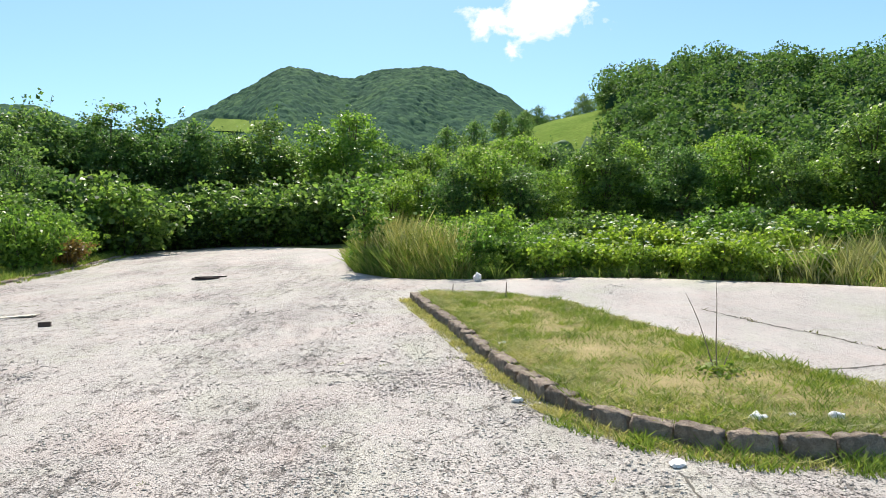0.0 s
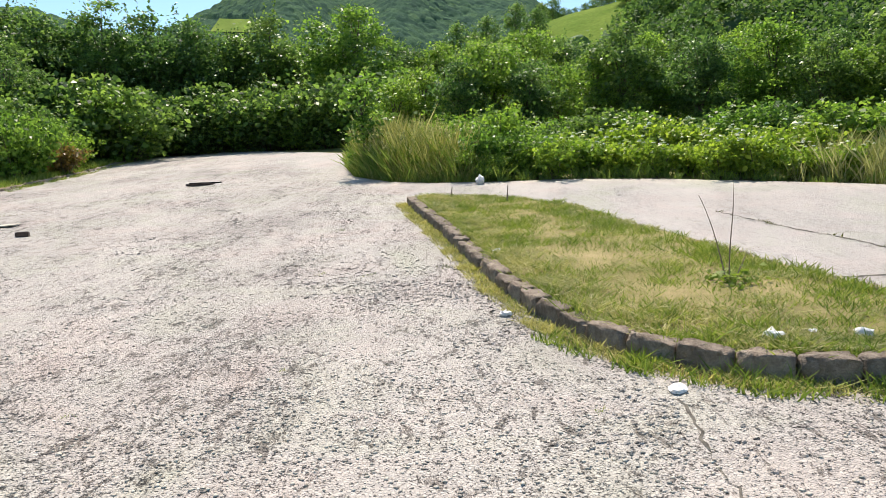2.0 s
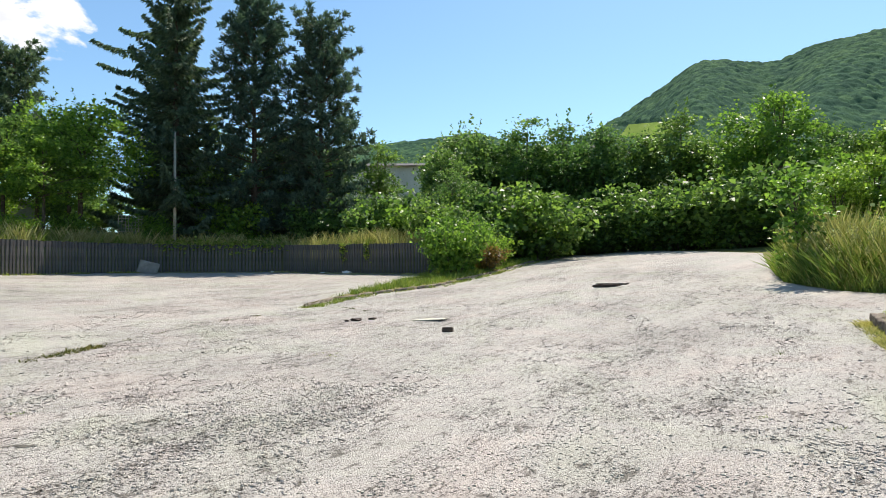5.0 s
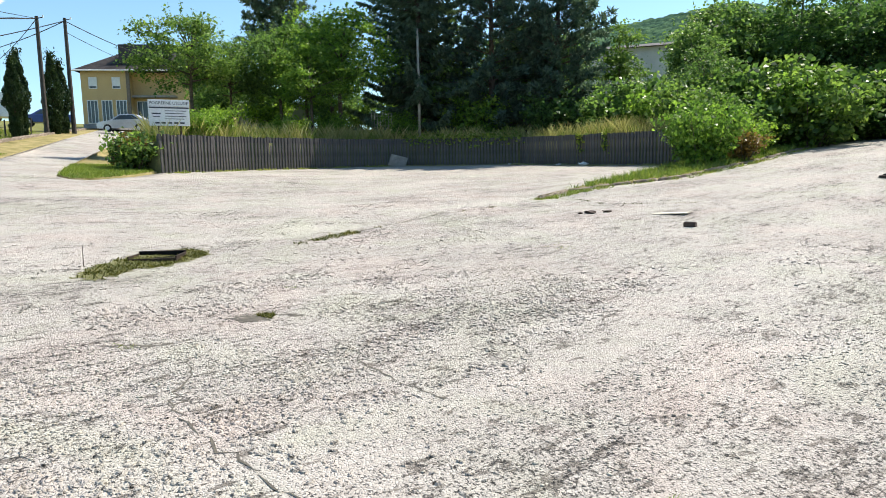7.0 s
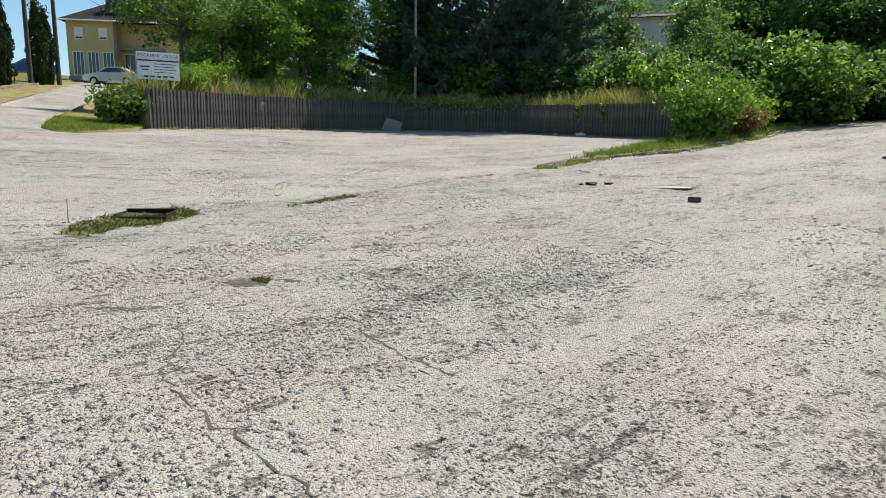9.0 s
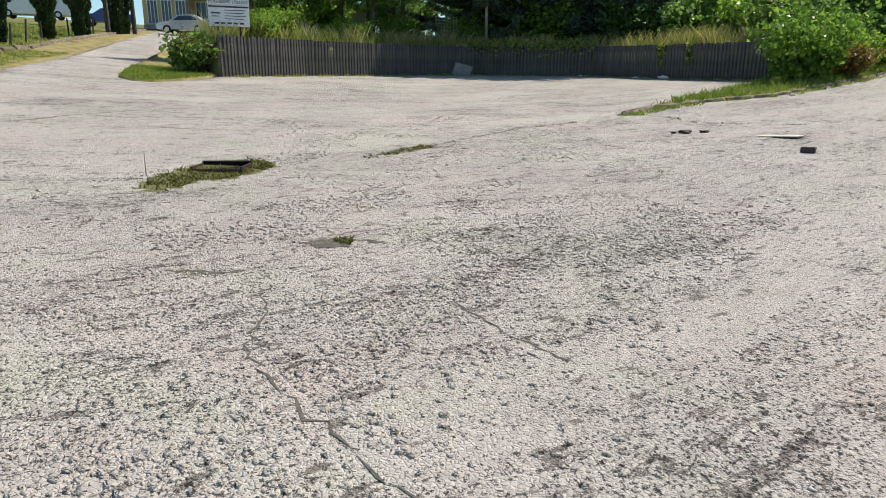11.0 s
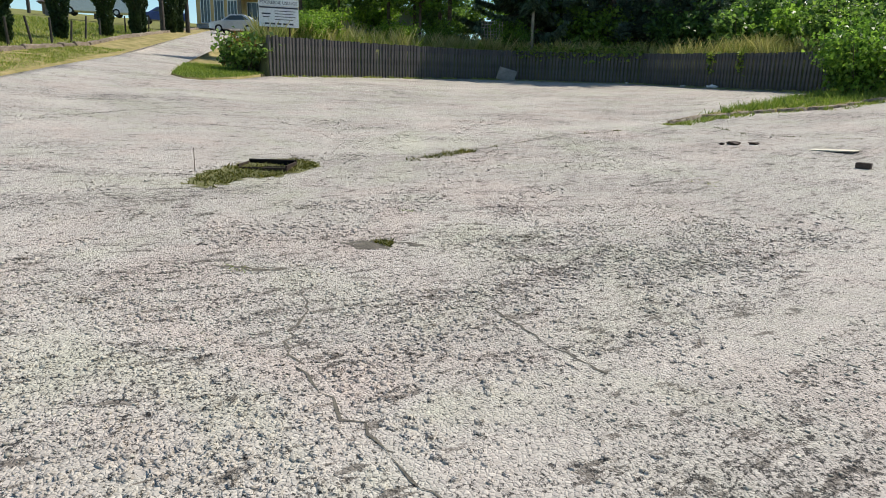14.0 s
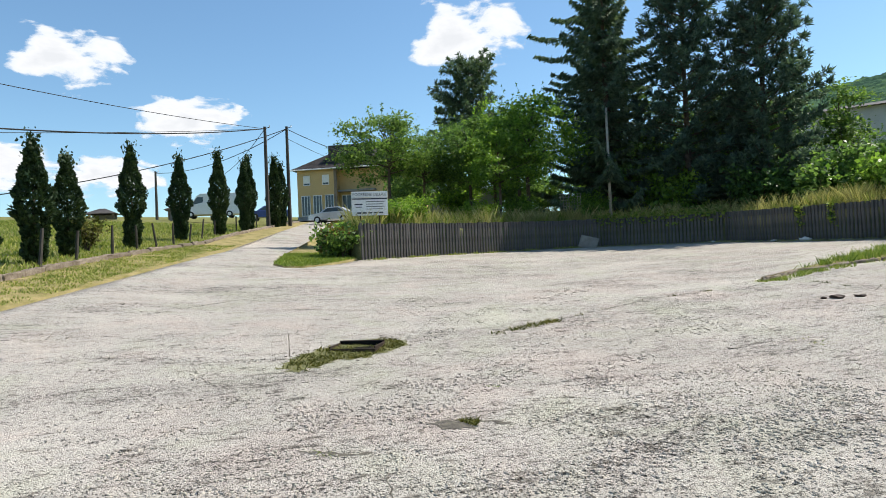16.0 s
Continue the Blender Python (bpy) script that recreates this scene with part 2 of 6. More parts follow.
# dark needles, raised and blued in colour to imitate bluish haze over them
L_DARK = leafy("hazy_needles", (0.058, 0.10, 0.084), (0.096, 0.155, 0.126), (0.15, 0.215, 0.172), 0.36, 0.6)
L_CYPRESS = leafy("thuja_sprays", (0.018, 0.038, 0.017), (0.034, 0.064, 0.026), (0.064, 0.104, 0.04), 0.15, 0.6)
L_GRASS = leafy("grass_blades", (0.13, 0.185, 0.035), (0.24, 0.30, 0.066), (0.43, 0.41, 0.16), 0.4, 0.6, 0.1)
L_FRESH = leafy("fresh_grass", (0.10, 0.16, 0.03), (0.19, 0.27, 0.05), (0.31, 0.36, 0.09), 0.4, 0.6, 0.1)
L_STRAW = leafy("dry_tall_grass", (0.27, 0.265, 0.10), (0.41, 0.38, 0.18), (0.56, 0.51, 0.29), 0.4, 0.7, 0.1)
L_RUST = leafy("reddish_leaves", (0.16, 0.10, 0.03), (0.26, 0.15, 0.05), (0.34, 0.20, 0.07), 0.4)
L_FLOWER = leafy("white_flowers", (0.55, 0.58, 0.42), (0.68, 0.70, 0.55), (0.78, 0.78, 0.66), 0.3)
L_FOREST = leafy("hill_forest", (0.045, 0.10, 0.04), (0.085, 0.165, 0.058), (0.15, 0.25, 0.08), 0.42, 0.7)


# ---- building helpers ----
def link(name, mesh, material, parent=None, label=""):
    if material is not None:
        mesh.materials.append(material)
    ob = new(name, mesh)
    if parent is not None:
        ob.parent = parent
    if label:
        ob["label"] = label
    return ob


def part(name, bm, material, parent, label="", smooth=False):
    mesh = bpy.data.meshes.new(name)
    bm.to_mesh(mesh)
    bm.free()
    if smooth:
        mesh.shade_smooth()
    return link(name, mesh, material, parent, label)


def raw(name, verts, faces, material, parent=None, label="", smooth=False):
    """A mesh from arrays: verts n x 3, faces all of one size (m x k)."""
    verts, faces = np.asarray(verts, np.float32), np.asarray(faces, np.int32)
    mesh = bpy.data.meshes.new(name)
    mesh.vertices.add(len(verts))
    mesh.vertices.foreach_set("co", verts.ravel())
    k = faces.shape[1]
    mesh.loops.add(faces.size)
    mesh.loops.foreach_set("vertex_index", faces.ravel())
    mesh.polygons.add(len(faces))
    mesh.polygons.foreach_set("loop_start", np.arange(0, faces.size, k, dtype=np.int32))
    mesh.update(calc_edges=True)
    mesh.validate()
    if smooth:
        mesh.shade_smooth()
    return link(name, mesh, material, parent, label)


def thing(name, x, y, z, label, category, group="", turn=0.0):
    ob = new(name)
    ob.empty_display_size = 0.2
    ob.matrix_basis = pose(x, y, z, 0, 0, turn)
    return tagged(ob, label, category, group)


def box(bm, x0, x1, y0, y1, z0, z1, bevel=0.0):
    m = Matrix.LocRotScale(((x0 + x1) / 2, (y0 + y1) / 2, (z0 + z1) / 2), None, (x1 - x0, y1 - y0, z1 - z0))
    got = bmesh.ops.create_cube(bm, size=1, matrix=m)
    if bevel:
        edges = list({e for v in got["verts"] for e in v.link_edges})
        bmesh.ops.bevel(bm, geom=edges, offset=bevel, segments=2, affect="EDGES", profile=0.6)
    return bm


def tube(bm, a, b, r0, r1, sides=8):
    a, b = Vector(a), Vector(b)
    way = b - a
    m = Matrix.Translation((a + b) / 2) @ way.to_track_quat("Z", "Y").to_matrix().to_4x4()
    bmesh.ops.create_cone(bm, cap_ends=True, segments=sides, radius1=r0, radius2=r1, depth=way.length, matrix=m)
    return bm


def hill(x, y):
    """The height of the sloping ground."""
    x, y = np.asarray(x, float), np.asarray(y, float)
    u, v = x + 2, y - 3
    quad = (2.851e-3 * u * u + 5.399e-3 * u * v + 4.753e-3 * v * v) / (1 + (u * u + v * v) / 900)
    return -0.04259 * u + 0.02322 * v + quad + 0.05 * np.clip(-x - 36, 0, 70)


def H(x, y):
    return float(hill(x, y))


def leaves(rng, where, size, up=0.4, long=1.5, spread=0.35, facing=None):
    """Small folded leaf blades at the places given: verts and quad faces."""
    n = len(where)
    d = rng.normal(size=(n, 3))
    d[:, 2] = d[:, 2] * 0.6
    if facing is not None:
        d = d * 0.7 + facing
    d /= np.linalg.norm(d, axis=1, keepdims=True) + 1e-9
    nrm = rng.normal(size=(n, 3)) * 0.6 + (0, 0, up)
    s = np.cross(d, nrm)
    s /= np.linalg.norm(s, axis=1, keepdims=True) + 1e-9
    k = np.cross(s, d)
    ln = size * (1 + spread * rng.normal(size=(n, 1))).clip(0.4, 1.9)
    w = ln / long * 0.62
    a = where - d * ln * 0.5
    b = where + s * w + k * w * 0.35 - d * ln * 0.05
    c = where + d * ln * 0.5 - k * ln * 0.12
    e = where - s * w + k * w * 0.35 - d * ln * 0.05
    verts = np.stack([a, b, c, e], 1).reshape(-1, 3)
    return verts, np.arange(4 * n).reshape(n, 4)


def blades(rng, xy, z, height, width, lean=0.35):
    """Upright grass blades: a kinked strip of two triangles and a tip, as quads."""
    n = len(xy)
    a = rng.uniform(0, 2 * np.pi, n)
    side = np.stack([np.cos(a), np.sin(a), 0 * a], 1) * (width * rng.uniform(0.6, 1.3, n))[:, None]
    h = height * rng.uniform(0.45, 1.25, n)
    tip = np.stack([rng.normal(size=n) * lean * h, rng.normal(size=n) * lean * h, h], 1)
    root = np.c_[xy, z]
    verts = np.stack([root - side, root + side, root + tip * (0.55, 0.55, 0.62) + side * 0.7, root + tip], 1).reshape(-1, 3)
    return verts, np.arange(4 * n).reshape(n, 4)


def inside(poly, pts):
    x, y = pts[:, 0], pts[:, 1]
    hit = np.zeros(len(pts), bool)
    for (ax, ay), (bx, by) in zip(poly, poly[1:] + poly[:1]):
        cross = (ay > y) != (by > y)
        with np.errstate(divide="ignore", invalid="ignore"):
            hit ^= cross & (x < (bx - ax) * (y - ay) / (by - ay + 1e-12) + ax)
    return hit


def scatter(rng, poly, n):
    p = np.array(poly)
    lo, hi = p.min(0), p.max(0)
    got = np.zeros((0, 2))
    while len(got) < n:
        q = rng.uniform(lo, hi, (n * 2, 2))
        got = np.r_[got, q[inside(poly, q)]]
    return got[:n]


# ---- ground, asphalt, verges ----
from mathutils.geometry import delaunay_2d_cdt


def sheet(name, outline, step, lift, material, label, category, skirt=0.0, rough=0.0, kind="structure", bulge=0.0):
    """A sheet that follows the slope inside an outline, with a skirt that goes down at its edge."""
    rng = np.random.default_rng(len(outline))
    p = np.array(outline)
    lo, hi = p.min(0), p.max(0)
    gx, gy = np.meshgrid(np.arange(lo[0], hi[0], step), np.arange(lo[1], hi[1], step))
    pts = np.c_[gx.ravel(), gy.ravel()] + rng.uniform(-0.2, 0.2, (gx.size, 2)) * step
    pts = pts[inside(outline, pts)]
    gaps = np.array([np.min(np.linalg.norm(p - q, axis=1)) for q in pts]) if len(pts) < 60000 else np.ones(len(pts))
    pts = pts[gaps > step * 0.35]
    co = [Vector(q) for q in outline] + [Vector(q) for q in pts]
    n = len(outline)
    out = delaunay_2d_cdt(co, [(i, (i + 1) % n) for i in range(n)], [], 1, 1e-5)
    verts, edges, faces = out[0], out[1], out[2]
    bm = bmesh.new()
    vs = []
    for q in verts:
        swell = 0.0
        if bulge:
            d = min(np.linalg.norm(p - (q.x, q.y), axis=1))
            swell = bulge * min(1.0, d / 1.2)
        vs.append(bm.verts.new((q.x, q.y, H(q.x, q.y) + lift + swell + (rng.uniform(-rough, rough) if rough else 0))))
    for f in faces:
        try:
            bm.faces.new([vs[i] for i in f])
        except ValueError:
            pass
    if skirt:
        rim = [e for e in bm.edges if len(e.link_faces) == 1]
        got = bmesh.ops.extrude_edge_only(bm, edges=rim)
        for v in [g for g in got["geom"] if isinstance(g, bmesh.types.BMVert)]:
            v.co.z -= skirt
    bmesh.ops.recalc_face_normals(bm, faces=bm.faces[:])
    ob = part(name, bm, material, None, smooth=True)
    return tagged(ob, label, category, kind=kind)


def round_off(points, times=2):
    """Rounds an open line's corners."""
    for _ in range(times):
        out = [points[0]]
        for a, b in zip(points, points[1:]):
            out += [(a[0] * 0.75 + b[0] * 0.25, a[1] * 0.75 + b[1] * 0.25), (a[0] * 0.25 + b[0] * 0.75, a[1] * 0.25 + b[1] * 0.75)]
        points = out + [points[-1]]
    return points


VEG_EDGE = [(-3.1, 22.7), (-2.4, 19.6), (-1.2, 17.9), (-0.1, 17.2), (1.8, 16.6), (3.4, 16.3), (5.3, 15.4), (6.9, 14.3), (8.25, 13.4), (9.1, 12.7), (14.0, 9.3), (30.0, 0.0)]
FAR_EDGE = [(-17.2, 43.0), (-13.5, 39.6), (-10.0, 36.2), (-7.0, 32.6), (-4.3, 29.3)]
LEFT_KERB = [(-12.75, 13.3), (-13.4, 15.0), (-13.45, 17.0), (-12.95, 19.2), (-13.9, 25.4), (-15.8, 33.2), (-17.0, 42.0)]
FENCE = [(-25.85, 6.6), (-28.1, 10.4), (-30.0, 16.0), (-30.2, 19.6), (-26.2, 24.3), (-16.6, 24.7)]
CORNER = [(-25.9, 6.4), (-23.9, 5.4), (-22.4, 4.0), (-22.5, 3.45), (-23.4, 3.15), (-28.2, 3.9), (-49.0, 8.5), (-66.0, 13.5)]
DRIVE_LEFT = [(-66.0, 9.0), (-48.0, 5.0), (-30.0, 1.55), (-22.7, 0.0), (-18.5, -0.9), (-14.0, -1.95), (-11.0, -3.6), (-9.0, -8.0), (-8.0, -20.0)]

asphalt_outline = [(30.0, -20.0)] + VEG_EDGE[::-1] + FAR_EDGE[::-1] + LEFT_KERB[::-1] + [(-14.6, 18.2), (-16.6, 24.3)] + FENCE[::-1][1:] + CORNER[1:] + DRIVE_LEFT
asphalt = sheet("asphalt_lot", asphalt_outline, 0.8, 0.0, M_ASPHALT, "pale bleached old asphalt, rough with exposed chips and cracks", "asphalt", 0.3)

# One ground sheet under everything, out to the horizon.
rings = np.r_[np.arange(0, 60, 2.0), np.arange(60, 200, 10), np.geomspace(200, 3000, 24)]
spokes = np.linspace(0, 2 * np.pi, 181)[:-1]
gv, gf = [], []
for i, r in enumerate(rings):
    for a in spokes:
        x, y = r * math.cos(a) - 2, r * math.sin(a) + 3
        gv.append((x, y, H(x, y) - 0.09 - (0.25 if r > 50 else 0)))
k = len(spokes)
for i in range(len(rings) - 1):
    for j in range(k):
        gf.append((i * k + j, (i + 1) * k + j, (i + 1) * k + (j + 1) % k, i * k + (j + 1) % k))
ground = tagged(raw("ground", gv, gf, M_SOIL, smooth=True), "green and straw-coloured meadow ground falling and rising gently", "ground", kind="structure")

# Kerbed traffic island
ISLAND_NEAR = round_off([(-0.42, 14.05), (-0.1, 12.6), (0.3, 10.9), (0.75, 8.6), (1.1, 6.9), (1.4, 6.05), (1.7, 5.55), (2.05, 5.2), (2.5, 4.97), (3.0, 4.84), (3.6, 4.82), (4.3, 4.95), (4.85, 5.35), (4.95, 5.9)], 1)
ISLAND_FAR = [(4.55, 6.5), (4.3, 7.0), (4.05, 7.85), (3.77, 8.85), (3.25, 10.25), (2.67, 12.25), (1.6, 13.55), (0.6, 14.15), (-0.05, 14.4)]
island_outline = ISLAND_NEAR + ISLAND_FAR
island = sheet("island_turf", island_outline, 0.35, 0.09, M_VERGE, "mown yellow-green turf of a kerbed traffic island", "grass island", 0.3, 0.012, bulge=0.06)

# Strip of grass behind the other kerb, the corner by the fence, the roadside verge
STRIP = LEFT_KERB + [(-18.6, 43.0), (-17.6, 33.0), (-16.4, 24.4), (-14.6, 18.2)]
strip = sheet("kerb_strip_turf", STRIP, 0.6, 0.07, M_VERGE, "narrow overgrown grass strip behind a low kerb", "verge", 0.3, 0.02)
corner_outline = CORNER + [(-66.0, 16.0), (-42.0, 9.6), (-27.0, 7.4)]
corner = sheet("corner_turf", corner_outline, 0.7, 0.05, M_VERGE, "small grass corner between drive and fence", "verge", 0.3, 0.02)
WALL_LINE = [(-9.6, -8.0), (-12.2, -4.9), (-15.5, -3.75), (-18.0, -3.1), (-21.2, -2.55), (-24.7, -1.85), (-31.0, -0.55), (-42.0, 1.7), (-56.0, 5.4), (-64.0, 7.6)]
verge_outline = DRIVE_LEFT[:-1] + WALL_LINE
verge = sheet("roadside_verge", verge_outline, 0.7, 0.04, M_VERGE, "dry trodden grass verge beside the drive", "verge", 0.3, 0.015)
bed_outline = FENCE + [(-16.4, 28.0), (-22.0, 40.0), (-40.0, 46.0), (-58.0, 30.0), (-60.0, 16.5), (-40.0, 10.0), (-29.0, 7.0), (-27.4, 6.1), (-26.1, 6.35)]


def bed_height(x, y):
    """The planted ground behind the fence lies near the fence's top and climbs away from it."""
    far = min(math.hypot(x - a, y - b) for a, b in FENCE)
    return H(x, y) + 1.15 + min(1.0, far * 0.04)


# Meadow soil made darker: the overhanging trees' shade is put into its colour.
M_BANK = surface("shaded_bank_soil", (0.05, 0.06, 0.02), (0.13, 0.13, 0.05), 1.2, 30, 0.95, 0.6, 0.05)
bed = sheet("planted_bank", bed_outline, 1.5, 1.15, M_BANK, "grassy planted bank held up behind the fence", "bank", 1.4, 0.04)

# ---- distant hills ----
MOUNTAIN = [(62, 8), (45, 11), (33.7, 12.2), (31.6, 12.35), (28.2, 11.3), (24, 10.6), (19, 13.3), (15.5, 15.3), (13.2, 16.75), (12.2, 16.95), (11, 16.8), (8, 16.15), (6.4, 16.2), (4.2, 16.9), (-0.06, 17.05), (-2.5, 16.6), (-4.6, 15.6), (-7, 14.3), (-9, 12.7), (-14, 10.5), (-30, 8), (-60, 6)]
SLOPE = [(75, 2.0), (50, 4.0), (38, 6.0), (20, 8.0), (5, 8.8), (-3, 9.8), (-7, 11.0), (-11, 12.0), (-14.9, 12.6), (-19, 13.2), (-22, 13.6), (-27, 13.3), (-32, 12.3), (-36, 11.8), (-60, 9.5), (-85, 6)]


def skyline(table, yaw):
    t = sorted(table)
    return np.interp(yaw, [a for a, _ in t], [b for _, b in t])


def mountain_z(yaw, r):
    top = 900 * np.tan(np.radians(skyline(MOUNTAIN, yaw)))
    s = np.clip((r - 330) / 570, 0, 1)
    rise = np.where(r < 900, s ** 1.15, 1 - (np.maximum(r - 900, 0) / 900) ** 1.5 * 0.6)
    fold = 16 * np.sin(np.radians(yaw) * 34 + r / 120) * s * (1 - s) * 2.4
    return 4 + top * rise + fold


def slope_z(yaw, r):
    top = 165 * np.tan(np.radians(skyline(SLOPE, yaw)))
    s = np.clip((r - 58) / 107, 0, 1)
    return 3.2 + (top - 2) * np.where(r < 165, s * s * (3 - 2 * s), 1 - ((r - 165) / 165) * 0.25)


def polar(name, zf, yaws, rs, material, label, category):
    yy, rr = np.meshgrid(yaws, rs)
    z = zf(yy, rr)
    v = np.stack([-np.sin(np.radians(yy)) * rr, np.cos(np.radians(yy)) * rr, z], -1).reshape(-1, 3)
    k = len(yaws)
    i, j = np.meshgrid(np.arange(len(rs) - 1), np.arange(k - 1), indexing="ij")
    a = (i * k + j).ravel()
    f = np.stack([a, a + 1, a + k + 1, a + k], 1)
    return tagged(raw(name, v, f, material, smooth=True), label, category, kind="structure")


M_MEADOW = surface("hillside_meadow", (0.10, 0.17, 0.022), (0.17, 0.235, 0.04), 0.09, 1.1, 1.0, 0.4, 0.3, gloss=0.03)
M_CLEARING = surface("clearing_grass", (0.17, 0.25, 0.04), (0.24, 0.31, 0.06), 0.03, 0.3, 1.0, 0.2, 0.1, gloss=0.03)
M_WOODS, _n, _l, _p = nodes_of("haze_blued_woods")
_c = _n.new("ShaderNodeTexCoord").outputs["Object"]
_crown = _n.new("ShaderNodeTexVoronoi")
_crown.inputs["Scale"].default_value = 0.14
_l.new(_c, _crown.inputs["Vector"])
# crown greens with the blue haze of distance painted into them
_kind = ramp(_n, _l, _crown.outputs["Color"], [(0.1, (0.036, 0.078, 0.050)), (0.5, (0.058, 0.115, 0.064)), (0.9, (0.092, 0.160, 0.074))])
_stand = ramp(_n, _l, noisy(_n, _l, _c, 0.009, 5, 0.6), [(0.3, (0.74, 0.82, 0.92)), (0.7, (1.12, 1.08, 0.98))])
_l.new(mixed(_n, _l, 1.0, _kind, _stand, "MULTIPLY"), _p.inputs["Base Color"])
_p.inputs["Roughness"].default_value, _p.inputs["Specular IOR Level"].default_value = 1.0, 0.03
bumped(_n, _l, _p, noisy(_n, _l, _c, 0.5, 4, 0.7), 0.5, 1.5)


def crowns(x, y, cell, seed):
    """Rounded tree tops side by side: 0 between them, 1 at their middles."""
    g = np.random.default_rng(seed)
    jx, jy, big = g.uniform(0.1, 0.9, (256, 256)), g.uniform(0.1, 0.9, (256, 256)), g.uniform(0.6, 1.1, (256, 256))
    ix, iy = np.floor(x / cell).astype(int), np.floor(y / cell).astype(int)
    top = np.zeros_like(x)
    for a in (-1, 0, 1):
        for b in (-1, 0, 1):
            u, v = (ix + a) % 256, (iy + b) % 256
            d = np.hypot(x / cell - ix - a - jx[u, v], y / cell - iy - b - jy[u, v]) / big[u, v]
            top = np.maximum(top, big[u, v] * np.sqrt(np.clip(1 - d * d, 0, 1)))
    return top


def wooded_z(yaw, r):
    x, y = -np.sin(np.radians(yaw)) * r, np.cos(np.radians(yaw)) * r
    z = mountain_z(yaw, r)
    lift = np.degrees(np.arctan2(z, r))
    open_ground = (yaw > 14.4) & (yaw < 19.6) & (lift > 11.2) & (lift < 12.85)
    return z + np.where(open_ground, 0.0, 4.6 * crowns(x, y, 8.0, 3) + 2.4 * crowns(x, y, 4.4, 4) - 2)


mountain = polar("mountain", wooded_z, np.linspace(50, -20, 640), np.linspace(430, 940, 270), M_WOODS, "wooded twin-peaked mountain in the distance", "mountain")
slope = polar("hillside", slope_z, np.linspace(75, -85, 150), np.linspace(58, 330, 60), M_MEADOW, "steep green meadow hillside beyond the trees", "hillside")
def range_at(yaw, el):
    """How far off the mountain's flank stands at that elevation."""
    r = np.linspace(400, 900, 500)
    return float(np.interp(el, np.degrees(np.arctan2(mountain_z(np.full(500, yaw), r) - 1.5, r)), r))


cv = []
for el in np.linspace(11.75, 12.75, 7):
    for yaw in np.linspace(19.3 - (el - 11.75) * 0.8, 14.6, 16):
        r = range_at(yaw, el + 0.12 * math.sin(yaw * 2.1)) - 9
        cv.append((-math.sin(radians(yaw)) * r, math.cos(radians(yaw)) * r, 1.5 + r * math.tan(radians(el))))
cf = [(r * 16 + c, r * 16 + c + 1, r * 16 + c + 17, r * 16 + c + 16) for r in range(6) for c in range(15)]
clearing = tagged(raw("mountain_clearing", cv, cf, M_CLEARING, smooth=True), "light green mown clearing on the mountain's flank", "meadow", kind="structure")

rng = np.random.default_rng(5)
DOME_V = np.array([(math.cos(a) * r, math.sin(a) * r, z) for r, z, n, o in ((1.0, 0.0, 7, 0.0), (0.85, 0.55, 7, 0.45), (0.45, 0.92, 7, 0.9)) for a in [o + i * 2 * math.pi / n for i in range(n)]] + [(0, 0, 1.05)])
DOME_F = [(r * 7 + i, r * 7 + (i + 1) % 7, (r + 1) * 7 + (i + 1) % 7) for r in range(2) for i in range(7)] + [(r * 7 + i, (r + 1) * 7 + (i + 1) % 7, (r + 1) * 7 + i) for r in range(2) for i in range(7)] + [(14 + i, 14 + (i + 1) % 7, 21) for i in range(7)]


def canopy(name, places, radius, tall, material, label, category):
    """Light-blocking cores for far crowns, too many to count: uneven domes on a slope."""
    n = len(places)
    jit = rng.normal(size=(n, len(DOME_V), 3)) * 0.10
    size = radius * rng.uniform(0.6, 1.35, (n, 1, 1))
    a = rng.uniform(0, 6.28, n)
    rot = np.stack([np.stack([np.cos(a), -np.sin(a), 0 * a], 1), np.stack([np.sin(a), np.cos(a), 0 * a], 1), np.stack([0 * a, 0 * a, 1 + 0 * a], 1)], 1)
    v = np.einsum("nij,nkj->nki", rot, (DOME_V[None] + jit)) * size * (1, 1, tall) + places[:, None]
    f = (np.array(DOME_F)[None] + (np.arange(n) * len(DOME_V))[:, None, None]).reshape(-1, 3)
    return tagged(raw(name, v.reshape(-1, 3), f, material, smooth=True), label, category, kind="stuff")



